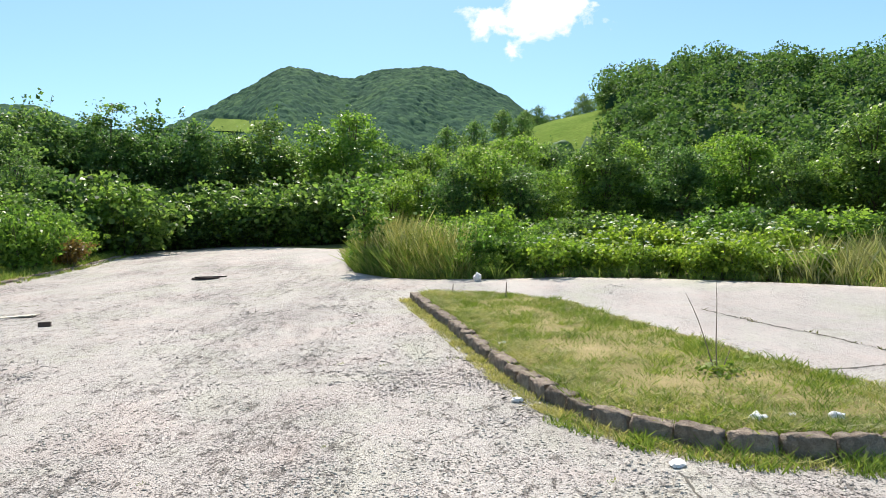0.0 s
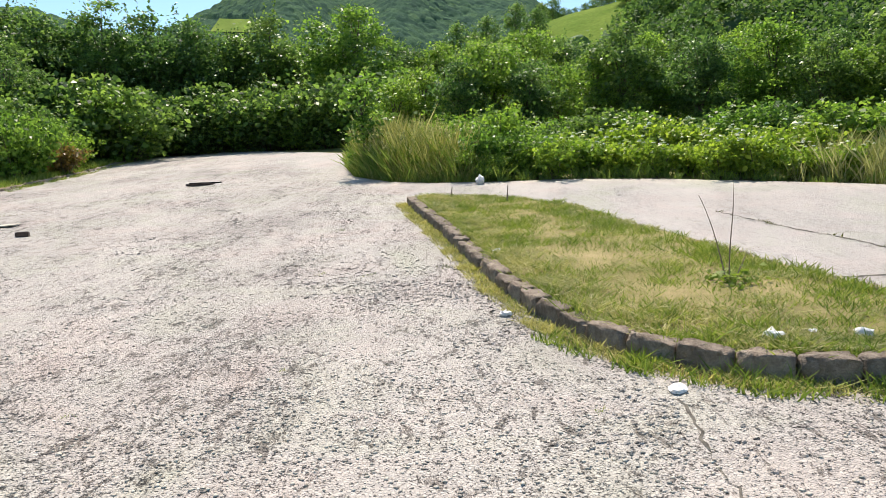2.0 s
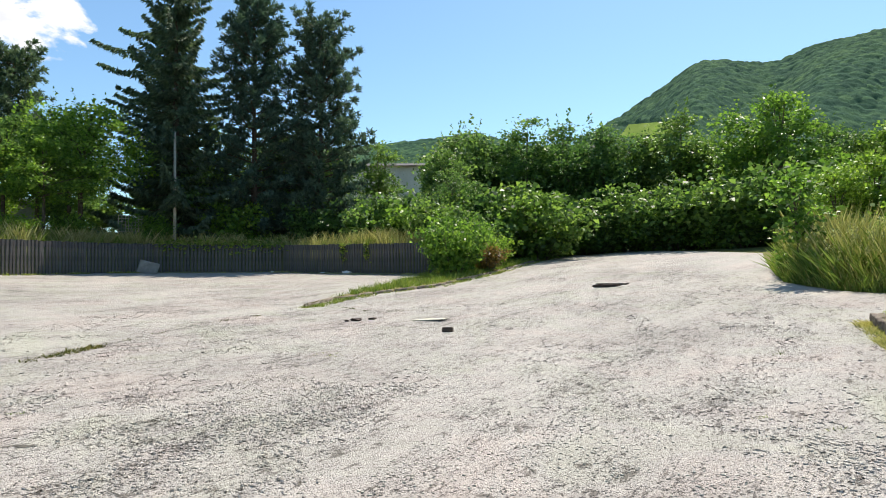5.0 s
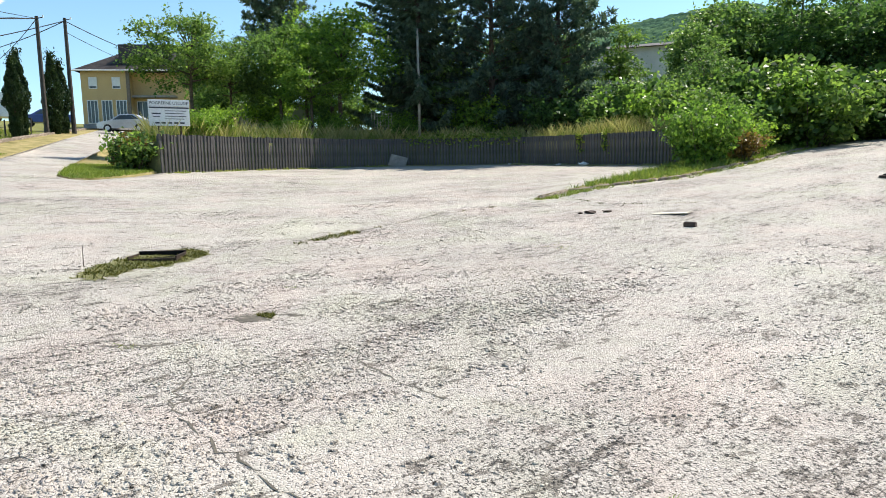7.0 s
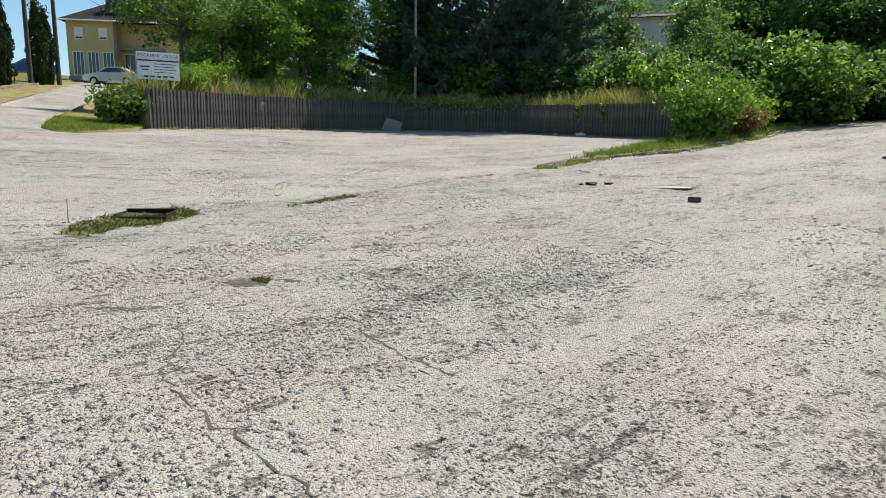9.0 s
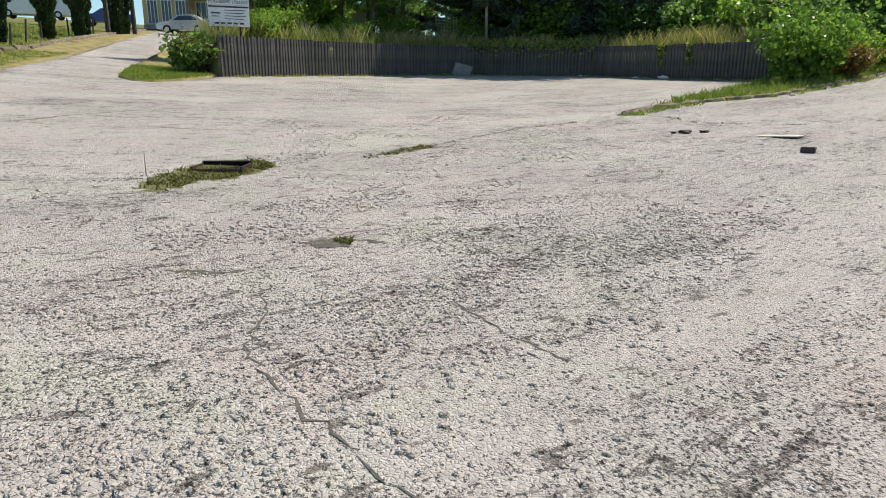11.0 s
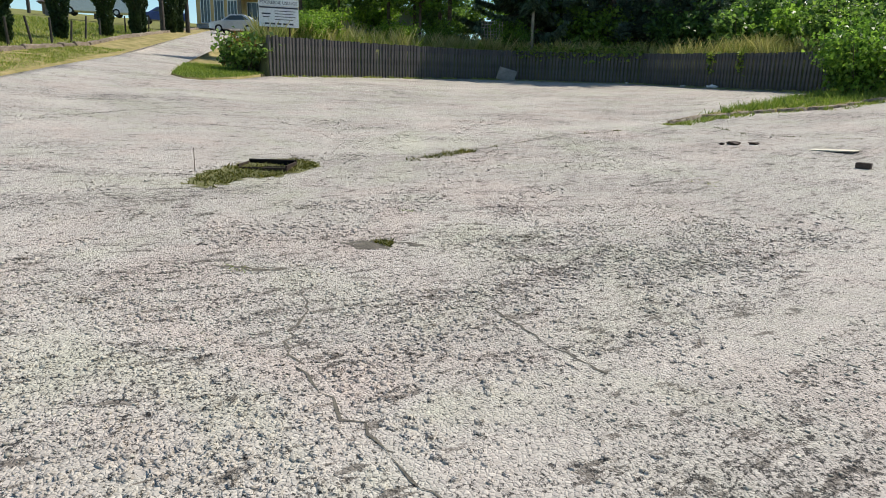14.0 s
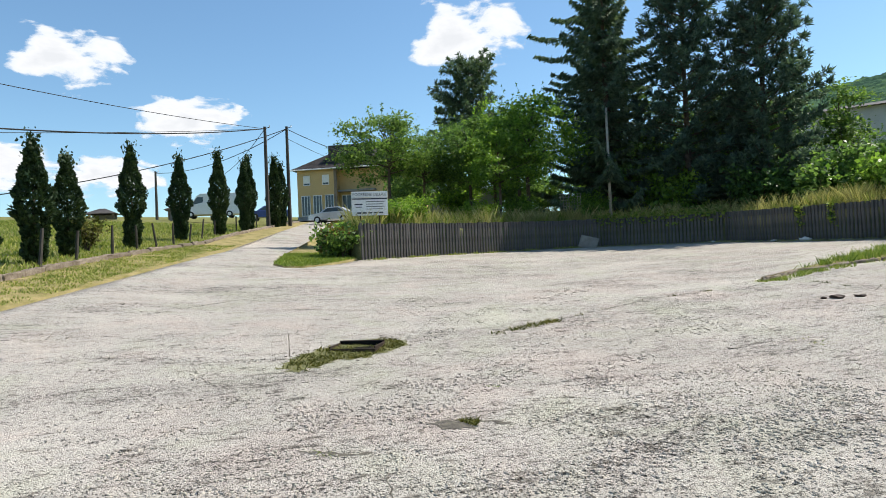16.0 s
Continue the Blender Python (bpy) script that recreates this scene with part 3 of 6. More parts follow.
# ---- trees and bushes ----
def broadleaf(name, seed, height, radius, count, size, leaf, label, category, bare=0.18, lobes=11, group="", trunk_r=0.14, shape=1.0):
    """A tree: tapered trunk, limbs to each billow, a crown of separate leaf sprays with gaps."""
    g = np.random.default_rng(seed)
    tree = thing(name, 0, 0, 0, label, category, group)
    lo = height * bare
    cs, rs = [], []
    for i in range(lobes):
        f = (i + 0.5) / lobes
        a = i * 2.4 + g.uniform(-0.5, 0.5)
        prof = math.sin(math.pi * min(0.97, 0.16 + 0.8 * f ** shape)) ** 0.8
        out = radius * prof * g.uniform(0.35, 0.98)
        cs.append((math.cos(a) * out, math.sin(a) * out, lo + (height - lo) * (0.07 + 0.86 * f) + g.normal() * 0.03 * height))
        rs.append(radius * (0.17 + 0.17 * prof) * g.uniform(0.65, 1.35) * (13 / lobes) ** 0.25)
    tip = np.array((cs[-1][0] * 0.5, cs[-1][1] * 0.5, height * 0.86))
    bm = bmesh.new()
    tube(bm, (0, 0, -0.3), (0, 0, lo), trunk_r, trunk_r * 0.75, 8)
    tube(bm, (0, 0, lo - 0.02), tip, trunk_r * 0.74, 0.03, 7)
    for i, c in enumerate(cs):
        k = max(0.0, min(0.85, ((c[2] - lo) * 0.55) / (tip[2] - lo)))
        tube(bm, np.array((0, 0, lo)) + (tip - (0, 0, lo)) * k, c, trunk_r * 0.4, 0.015, 5)
    part("trunk", bm, M_BARK, tree)
    cs, rs = np.array(cs), np.array(rs)
    share = (rs ** 2) / (rs ** 2).sum()
    # twig ends over each billow, most of them on its outer and upper side
    tufts = max(40, count // 40)
    own = g.choice(lobes, tufts, p=share)
    d = g.normal(size=(tufts, 3)) + cs[own] * (0.35, 0.35, 0) / radius + (0, 0, 0.3)
    d /= np.linalg.norm(d, axis=1, keepdims=True)
    reach = rs[own][:, None] * (0.55 + 0.5 * g.uniform(0, 1, (tufts, 1)) ** 0.5) * (1 + 0.35 * (g.random((tufts, 1)) < 0.12))
    core = cs[own] + d * reach * (1.15, 1.15, 0.85)
    core[:, 2] = np.maximum(core[:, 2], lo * 0.55 + g.uniform(0, 0.6, tufts))
    pull = g.integers(0, tufts, count)
    arm = g.normal(size=(count, 3)) * size * (2.3, 2.3, 0.55)
    p = core[pull] + arm + d[pull] * (g.uniform(-1.6, 1.2, (count, 1)) * size)
    p[:, 2] -= 0.35 * np.hypot(arm[:, 0], arm[:, 1])
    v, f = leaves(g, p, size, 1.1, 1.6, 0.35, d[pull] * 0.5 + (0, 0, -0.15))
    # long shoots that break the outline
    sp = []
    for s in g.integers(0, tufts, lobes * 3):
        way = d[s] * 0.5 + np.array((0, 0, 0.9))
        for q in range(12):
            sp.append(core[s] + way * q * 0.042 * radius / 2 + g.normal(size=3) * size * 0.35)
    v2, f2 = leaves(g, np.array(sp), size * 0.9, 0.4)
    raw("crown", np.r_[v, v2], np.r_[f, f2 + len(v)], leaf, tree)
    return tree


def shrub(name, seed, height, radius, count, size, leaf, label, category, group="", stems=9):
    """A bush: thin stems from the ground and leaves down to its foot."""
    g = np.random.default_rng(seed)
    bush = thing(name, 0, 0, 0, label, category, group)
    bm = bmesh.new()
    ends = []
    for i in range(stems):
        a = i * 2.4 + g.uniform(-0.3, 0.3)
        o = radius * g.uniform(0.25, 0.85)
        e = (math.cos(a) * o, math.sin(a) * o, height * g.uniform(0.5, 0.9) * (1 - 0.25 * (o / radius) ** 2))
        ends.append(e)
        tube(bm, (e[0] * 0.12, e[1] * 0.12, -0.15), e, 0.025, 0.008, 5)
    part("stem", bm, M_BARK, bush)
    ends = np.array(ends)
    which = g.integers(0, stems, count)
    d = g.normal(size=(count, 3))
    d /= np.linalg.norm(d, axis=1, keepdims=True)
    t = g.uniform(0.25, 1.05, (count, 1))
    p = ends[which] * (t, t, t)[0] + d * radius * 0.42 * g.uniform(0.2, 1, (count, 1)) ** 0.5 * (1, 1, height / radius / 2.2)
    tufts = max(30, count // 20)
    core = g.choice(count, tufts)
    pull = g.integers(0, tufts, count)
    p = np.where((g.random(count) < 0.2)[:, None], p, p[core][pull] + g.normal(size=(count, 3)) * size * (1.2, 1.2, 0.7))
    p[:, 2] = np.abs(p[:, 2]) * 0.97 + 0.04
    v, f = leaves(g, p, size, 0.5, 1.6, 0.35, d * 0.5)
    raw("foliage", v, f, leaf, bush)
    return bush


def conifer(name, seed, height, radius, leaf, label, category, low=0.12, sparse=1.0, taper=0.62, droop=0.18, reach_out=()):
    """A spruce: whorls of long boughs that sag and turn up at their ends, hung with needle sprays."""
    g = np.random.default_rng(seed)
    tree = thing(name, 0, 0, 0, label, category, "conifers on the bank")
    bm = bmesh.new()
    tube(bm, (0, 0, -0.4), (0, 0, height * 0.97), 0.24, 0.02, 9)
    pts, way = [], []

    def bough(z, a, ln, rise):
        out, side = np.array((math.cos(a), math.sin(a), 0)), np.array((-math.sin(a), math.cos(a), 0))
        sag = lambda s: z + rise * ln * s - droop * ln * np.sin(np.asarray(s) * 2.6)
        last = np.array((0, 0, z))
        for q in (0.35, 0.7, 1.0):
            nxt = out * ln * q + (0, 0, float(sag(q)))
            tube(bm, last, nxt, 0.042 - 0.028 * q, 0.032 - 0.024 * q, 4)
            last = nxt
        m = int((14 + 62 * ln) * sparse)
        s = g.uniform(0.1, 1.04, m)
        off = g.uniform(-1, 1, m)
        p = out * (s * ln)[:, None] + side * (off * (0.16 * ln * (1.05 - s) + 0.10))[:, None]
        p[:, 2] = sag(s) - g.uniform(0, 1, m) ** 1.4 * 0.42 * (1.25 - s) * min(1.0, ln / 2)
        pts.append(p)
        way.append(out * 0.8 + side * (off * 0.7)[:, None] + (0, 0, -0.6))

    z = height * low
    while z < height * 0.985:
        f = (z / height - low) / (1 - low)
        reach = radius * (1 - f) ** taper * g.uniform(0.8, 1.1) + 0.15
        count = 6 if f < 0.8 else 5
        a0 = g.uniform(0, 6.28)
        for b in range(count):
            bough(z + g.normal() * 0.12, a0 + b * 2 * math.pi / count + g.uniform(-0.3, 0.3), reach * g.uniform(0.45, 1.2), 0.05 if f < 0.6 else 0.4)
        z += height * 0.031 * g.uniform(0.7, 1.35)
    for f, a, ln in reach_out:
        bough(height * f, a, ln, 0.12)
    part("trunk", bm, M_BARK, tree)
    p, w = np.concatenate(pts), np.concatenate(way)
    v, f = leaves(g, p, 0.30, 0.7, 4.0, 0.3, w * 1.6)
    raw("crown", v, f, leaf, tree)
    return tree


def pine_tree(seed, height, radius, leaf, label, low=0.1, taper=0.45):
    """A pine: upswept limbs that end in brushes of long needles, with gaps of sky."""
    g = np.random.default_rng(seed)
    tree = thing("pine_tree", 0, 0, 0, label, "tree", "conifers on the bank")
    bm = bmesh.new()
    tube(bm, (0, 0, -0.4), (0, 0, height * 0.96), 0.22, 0.03, 9)
    base, aim_at = [np.array((0, 0, height * 0.97))], [np.array((0, 0, 1.0))]
    z = height * low
    while z < height * 0.95:
        f = (z / height - low) / (1 - low)
        reach = radius * min(1.0, (1 - f) ** taper * 1.1) * g.uniform(0.8, 1.1) + 0.2
        a0 = g.uniform(0, 6.28)
        for b in range(6):
            a = a0 + b * 1.047 + g.uniform(-0.35, 0.35)
            ln = reach * g.uniform(0.5, 1.2)
            rise = 0.15 + 0.55 * f
            out, side = np.array((math.cos(a), math.sin(a), 0)), np.array((-math.sin(a), math.cos(a), 0))
            end = out * ln + (0, 0, z + rise * ln)
            tube(bm, (0, 0, z), end, 0.04, 0.014, 4)
            for q in np.linspace(0.35, 1.0, max(3, int(ln * 4.2))):
                tuft = out * ln * q + (0, 0, z + rise * ln * q) + side * g.uniform(-0.22, 0.22) * ln * (1.15 - q) + g.normal(size=3) * 0.08
                base.append(tuft)
                aim_at.append(out * 0.7 + (0, 0, 0.8))
        z += height * 0.029 * g.uniform(0.75, 1.3)
    part("trunk", bm, M_BARK, tree)
    base, aim_at = np.array(base), np.array(aim_at)
    k = 34
    d = g.normal(size=(len(base), k, 3)) * 0.75 + aim_at[:, None]
    d /= np.linalg.norm(d, axis=2, keepdims=True)
    p = base[:, None] + d * g.uniform(0.1, 0.34, (len(base), k, 1))
    v, f = leaves(g, p.reshape(-1, 3), 0.27, 0.3, 5.0, 0.3, d.reshape(-1, 3) * 2.5)
    raw("crown", v, f, leaf, tree)
    return tree


def place(ob, x, y, z, turn, scale=1.0, tall=1.0, first=[]):
    """Puts the thing itself down the first time, and copies of it after that."""
    m = pose(x, y, z, 0, 0, turn)
    if ob not in first:
        first.append(ob)
        ob.matrix_basis = m @ Matrix.Diagonal((scale, scale, scale * tall, 1))
        return ob
    c = copy_thing(ob, m)
    c.matrix_basis = m @ Matrix.Diagonal((scale, scale, scale * tall, 1))
    return c


TREE_LABEL = "dense dark green broadleaf tree at the road's end"
TREES = [broadleaf("broadleaf_tree", 20 + i, 8.5, rad, 10500, 0.185, L_TREE if i < 3 else L_BRIGHT, TREE_LABEL if i < 3 else "sunlit bright green broadleaf tree in the thicket", "tree", 0.10, 25, "trees round the lot", 0.16, shp) for i, (rad, shp) in enumerate(((3.1, 1.0), (2.6, 1.25), (3.4, 0.85), (3.0, 1.1), (2.7, 0.9)))]
THIN = broadleaf("slender_tree", 31, 9.0, 1.7, 4200, 0.17, L_TREE, "slender open tree rising above the hedge", "tree", 0.3, 9, "trees round the lot", 0.09, 0.8)
BANK_TREES = [broadleaf("orchard_tree", 36 + i, 8.5, 3.3, 11000, 0.165, L_BRIGHT if i == 2 else L_TREE, "leafy tree with bare lower trunk on the bank", "tree", 0.42, 20, "trees on the bank", 0.15, 1.0) for i in range(3)]
BUSH = [shrub("bush", 40 + i, 3.2, 2.0, 4500, 0.18, m, "thick leafy green bush at the lot's edge", "bush", "bushes round the lot", 13) for i, m in enumerate((L_TREE, L_BRIGHT, L_TREE))]

g = np.random.default_rng(11)


def at_yaw(yaw, r):
    return -math.sin(radians(yaw)) * r, math.cos(radians(yaw)) * r


# the row beyond the road's end: bearing, distance, height, kind
ROW = [(33, 45, 8.6, 0), (30.7, 46, 9.3, 2), (27.5, 45, 8.3, 1), (23.5, 46, 8.9, 0), (21.0, 45, 8.7, 2), (17.5, 46, 7.8, 1), (14.2, 46, 8.7, 0), (11.2, 47, 7.6, 2), (7.2, 42, 8.9, 3), (3.6, 46, 6.9, 0), (0.0, 46, 6.6, 4), (-3.6, 44, 6.4, 0), (-7.2, 40, 6.3, 3), (-10.4, 42, 5.8, 1), (-13.6, 42, 5.2, 4), (-17.0, 40, 5.6, 3), (-20.4, 40, 4.9, 0), (-24.0, 38, 5.2, 4), (-27.6, 36, 4.4, 3), (-31.0, 35, 4.2, 1), (-34.5, 34, 4.3, 4), (-38.5, 33, 4.2, 3), (-43, 32, 4.6, 0)]
for a, r, h, kind in ROW:
    x, y = at_yaw(a, r)
    place(TREES[kind], x, y, H(x, y) - 0.3, g.uniform(0, 360), h / 8.5 * 1.02, 1.0)
for a, r, s in ((26.6, 43, 1.03), (39.4, 43, 0.92), (30.8, 44, 0.95), (20.2, 44, 0.95)):
    place(THIN, *at_yaw(a, r), H(*at_yaw(a, r)), a * 40, s)
# thicket in front of it, to the side of the crossing road
for i in range(16):
    a = 3.5 - i * 2.75 + g.uniform(-0.6, 0.6)
    r = 27.5 - 0.10 * i + g.uniform(-1.2, 1.2)
    x, y = at_yaw(a, r)
    place(TREES[(3, 4, 0, 3, 1)[i % 5]], x, y, H(x, y) - 0.5, g.uniform(0, 360), g.uniform(0.36, 0.60), 1.0)
# hedge at the road's far edge
for i in range(20):
    a = 27.0 - i * 1.15
    r = 40.5 - max(0, i - 9) * 0.55 + g.uniform(-0.6, 0.6)
    x, y = at_yaw(a, r)
    place(BUSH[i % 3], x, y, H(x, y) - 0.2, g.uniform(0, 360), g.uniform(0.95, 1.55), 0.9)
for i in range(9):
    x, y = at_yaw(40 - i * 1.8, 37.5 + g.uniform(-1, 1))
    place(BUSH[i % 3], x, y, H(x, y) - 0.2, g.uniform(0, 360), g.uniform(1.1, 1.5), 1.0)

# conifers and broadleaf trees on the bank
spruce = conifer("spruce_tree", 51, 17.6, 4.6, L_DARK, "tall dark blue-green spruce with long sagging boughs on the bank", "tree", 0.08, 1.3, 0.75, 0.16, ((0.60, 3.6, 4.7), (0.66, 3.75, 4.6), (0.52, 3.3, 4.9), (0.72, 3.5, 3.6)))
spruce.matrix_basis = pose(-32.9, 22.4, bed_height(-32.9, 22.4) - 0.15)
back_spruce = conifer("spruce_tree", 54, 15.0, 3.6, L_DARK, "dark spruce crowded behind the taller one on the bank", "tree", 0.08, 1.0, 0.5)
back_spruce.matrix_basis = pose(-36.0, 24.0, bed_height(-36.0, 24.0) - 0.15)
for x, y, h, rad, seed in ((-30.5, 25.9, 15.2, 2.7, 52), (-28.0, 28.8, 14.2, 2.7, 53)):
    t = pine_tree(seed, h, rad, L_DARK, "tall dark pine with upswept needle brushes behind the fence", 0.05, 0.42)
    t.matrix_basis = pose(x, y, bed_height(x, y) - 0.15)
pine = pine_tree(55, 12.0, 2.9, L_DARK, "dark rounded pine standing behind the broadleaf trees", 0.35, 0.35)
pine.matrix_basis = pose(-52.5, 21.5, H(-52.5, 21.5) + 2.4)
for i, (x, y, h, kind) in enumerate([(-34.2, 9.8, 6.3, 0), (-34.8, 14.6, 6.2, 3), (-33.2, 17.4, 7.4, 4), (-36.5, 12.4, 5.6, 1), (-37.0, 17.0, 6.6, 3), (-32.0, 15.2, 5.2, 4), (-40.0, 20.0, 7.5, 0), (-31.8, 32.0, 7.6, 1), (-33.5, 34.0, 8.0, 2), (-31.0, 29.0, 7.4, 0), (-34.0, 25.0, 7.8, 2), (-22.0, 33.5, 6.0, 1), (-36.0, 31.0, 7.5, 0), (-20.0, 31.0, 4.5, 2)]):
    place(BANK_TREES[i % 3] if i < 7 else TREES[kind], x, y, H(x, y) + 1.0, g.uniform(0, 360), h / 8.5, 1.0)
for i, (x, y) in enumerate([(-18.2, 27.0), (-20.5, 28.0), (-23.5, 29.0), (-27.0, 27.5), (-30.5, 24.6), (-17.8, 30.0), (-17.5, 35.0), (-18.8, 38.5), (-20.5, 36.0)]):
    place(BUSH[i % 3], x, y, H(x, y) + (0.8 if y < 30 else 0), g.uniform(0, 360), g.uniform(0.8, 1.1))
for i, (x, y) in enumerate([(-42, 13), (-44, 17), (-43, 21), (-46, 25), (-41, 26), (-38, 28), (-47, 14.5)]):
    place(BUSH[i % 3], x, y, H(x, y) + 1.6, g.uniform(0, 360), 1.0)
# the leafy bush on the kerb strip
KERB_BUSH = shrub("kerb_bush", 60, 2.5, 1.75, 7500, 0.12, L_BRIGHT, "bushy fresh green shrub growing on the kerb strip", "bush", "", 17)
place(KERB_BUSH, -14.9, 23.4, H(-14.9, 23.4), 0, 0.98, 1.2)
place(KERB_BUSH, -15.3, 26.6, H(-15.3, 26.6), 120, 0.85)
RUSTY = shrub("reddish_bush", 61, 1.4, 0.7, 900, 0.12, L_RUST, "small reddish-brown shrub beside the green bush", "bush", "", 9)
place(RUSTY, -14.1, 24.9, H(-14.1, 24.9), 0)

# woods on the hillside
n = 420
yaw = rng.uniform(-62, -15.6, n)
r = 80 + 98 * rng.uniform(0, 1, n) ** 0.8
near = np.stack([-np.sin(np.radians(yaw)) * r, np.cos(np.radians(yaw)) * r, slope_z(yaw, r)], 1)
extra_yaw = rng.uniform(-15, 40, 130)
extra_r = rng.uniform(66, 105, 130)
sp = np.r_[near, np.stack([-np.sin(np.radians(extra_yaw)) * extra_r, np.cos(np.radians(extra_yaw)) * extra_r, slope_z(extra_yaw, extra_r)], 1)]
m, per, lumps = len(sp), 400, 11
size = (rng.uniform(2.6, 4.6, m) * np.where(np.arange(m) < n, 1.0, 0.6))[:, None, None]
lump = rng.normal(size=(m, lumps, 3))
lump /= np.linalg.norm(lump, axis=2, keepdims=True)
lump[..., 2] = np.abs(lump[..., 2]) * 1.1 - 0.25
pick = rng.integers(0, lumps, (m, per))
d = rng.normal(size=(m, per, 3)) + (0, 0, 0.35)
d /= np.linalg.norm(d, axis=2, keepdims=True)
p = np.take_along_axis(lump, pick[..., None], 1) * 0.62 * (1, 1, 1.25) + d * 0.46 * rng.uniform(0.8, 1.08, (m, per, 1))
p = sp[:, None] + p * size + size * (0, 0, 1.15)
v, f = leaves(rng, p.reshape(-1, 3), 0.46, 0.8, 1.4, 0.4, d.reshape(-1, 3) * 0.5)
tagged(raw("hillside_woods", v, f, L_FOREST), "thick green broadleaf woods on the hillside", "forest", kind="stuff")
# domes added within the crowns to block light, so the gaps go dark
canopy("hillside_understorey", sp + (0, 0, 0.5), 2.3, 1.5, L_FOREST, "domes added inside the hillside woods to keep their interior dark", "forest")
FAR_TREE = broadleaf("broadleaf_tree", 34, 8.5, 3.2, 2600, 0.36, L_TREE, "lone dark green tree on the hillside meadow", "tree", 0.08, 17, "trees on the hillside", 0.16, 0.95)
for a, r, h in ((-9.6, 160, 6.0), (-13.6, 150, 5.0), (-11.4, 164, 3.0), (-15.4, 160, 6.0), (-15.6, 140, 7.0), (-8.6, 150, 5.0), (-6.5, 140, 7.0), (-4.0, 130, 7.5), (-8.2, 128, 6.0), (-1.5, 126, 8.0), (-10.4, 163, 3.6), (-12.2, 164, 3.4), (-12.9, 165, 4.2), (-14.2, 164, 5.0), (-10.9, 162, 2.6)):
    x, y = at_yaw(a, r)
    place(FAR_TREE, x, y, float(slope_z(np.array(a), np.array(r))) - 0.4, r, h / 8.5)


# ---- kerbs ----
def stone_mesh(seed, length, depth, height, rough=0.006):
    """A worn block: rounded arrises, chipped corners, a pitted face."""
    g = np.random.default_rng(seed)
    bm = bmesh.new()
    box(bm, -length / 2, length / 2, -depth / 2, depth / 2, -0.25, height, 0.02)
    bmesh.ops.subdivide_edges(bm, edges=[e for e in bm.edges if e.calc_length() > 0.1], cuts=5, use_grid_fill=True)
    gone = [(sx * length / 2, sy * depth / 2, height) for sx in (-1, 1) for sy in (-1, 1)]
    bite = [g.uniform(0.0, 0.11) if g.random() < 0.75 else 0.0 for _ in gone]
    for v in bm.verts:
        if v.co.z < 0:
            continue
        q = v.co * 7 + Vector((seed * 3.1, 0, 0))
        for c, r in zip(gone, bite):
            d = (v.co - Vector(c)).length
            if d < r:
                v.co += (Vector((0, 0, height * 0.3)) - Vector(c)) * (1 - d / r) * 0.28
        v.co.z += 0.022 * noise.noise(q) + 0.008 * noise.noise(q * 3.3)
        v.co.y += 0.014 * noise.noise(q * 1.7 + Vector((0, 5, 0)))
        v.co += Vector(g.normal(size=3) * rough)
    mesh = bpy.data.meshes.new("kerb_stone")
    bm.to_mesh(mesh)
    bm.free()
    mesh.shade_smooth()
    mesh.materials.append(M_STONE)
    return mesh


def along(points, step, jitter, g):
    """Places and bearings at about every step metres along a line."""
    p = np.array(points)
    seg = np.linalg.norm(np.diff(p, axis=0), axis=1)
    s = np.r_[0, np.cumsum(seg)]
    out, d = [], step / 2
    while d < s[-1]:
        x, y = np.interp(d, s, p[:, 0]), np.interp(d, s, p[:, 1])
        e0, e1 = max(0, d - step / 2), min(s[-1], d + step / 2)
        w = np.array([np.interp(e1, s, p[:, k]) - np.interp(e0, s, p[:, k]) for k in (0, 1)])
        out.append((x, y, math.degrees(math.atan2(w[1], w[0]))))
        d += step * (1 + g.uniform(-jitter, jitter))
    return out


def kerb(name, line, step, depth, height, label, lift=0.0, jitter=0.0):
    g = np.random.default_rng(len(line))
    ob = thing(name, 0, 0, 0, label, "kerb")
    ob["kind"] = "structure"
    kinds = [stone_mesh(70 + i, step * (0.95, 0.97, 0.93, 0.96, 0.98, 0.94, 0.97)[i], depth, height) for i in range(7)]
    for x, y, a in along(line, step, jitter, g):
        s = new("kerb_stone", kinds[g.integers(0, 7)])
        s.parent = ob
        c, d = 0.2 * math.cos(radians(a)), 0.2 * math.sin(radians(a))
        climb = math.degrees(math.atan2(H(x + c, y + d) - H(x - c, y - d), 0.4))
        s.matrix_basis = pose(x + g.normal() * 0.006, y + g.normal() * 0.006, H(x, y) + lift + g.normal() * 0.009, g.normal() * 2.2, -climb + g.normal() * 1.2, a + g.normal() * 1.8)
    return ob


kerb("island_kerb", ISLAND_NEAR, 0.385, 0.19, 0.16, "weathered grey stone kerb with open mossy joints round the island")
kerb("island_back_kerb", ISLAND_FAR, 0.6, 0.14, 0.09, "low sunken kerb on the island's far side")
kerb("strip_kerb", LEFT_KERB, 0.9, 0.16, 0.075, "low grey kerb along the overgrown strip")
kerb("verge_kerb", WALL_LINE, 2.0, 0.26, 0.17, "long low concrete kerb wall above the verge")

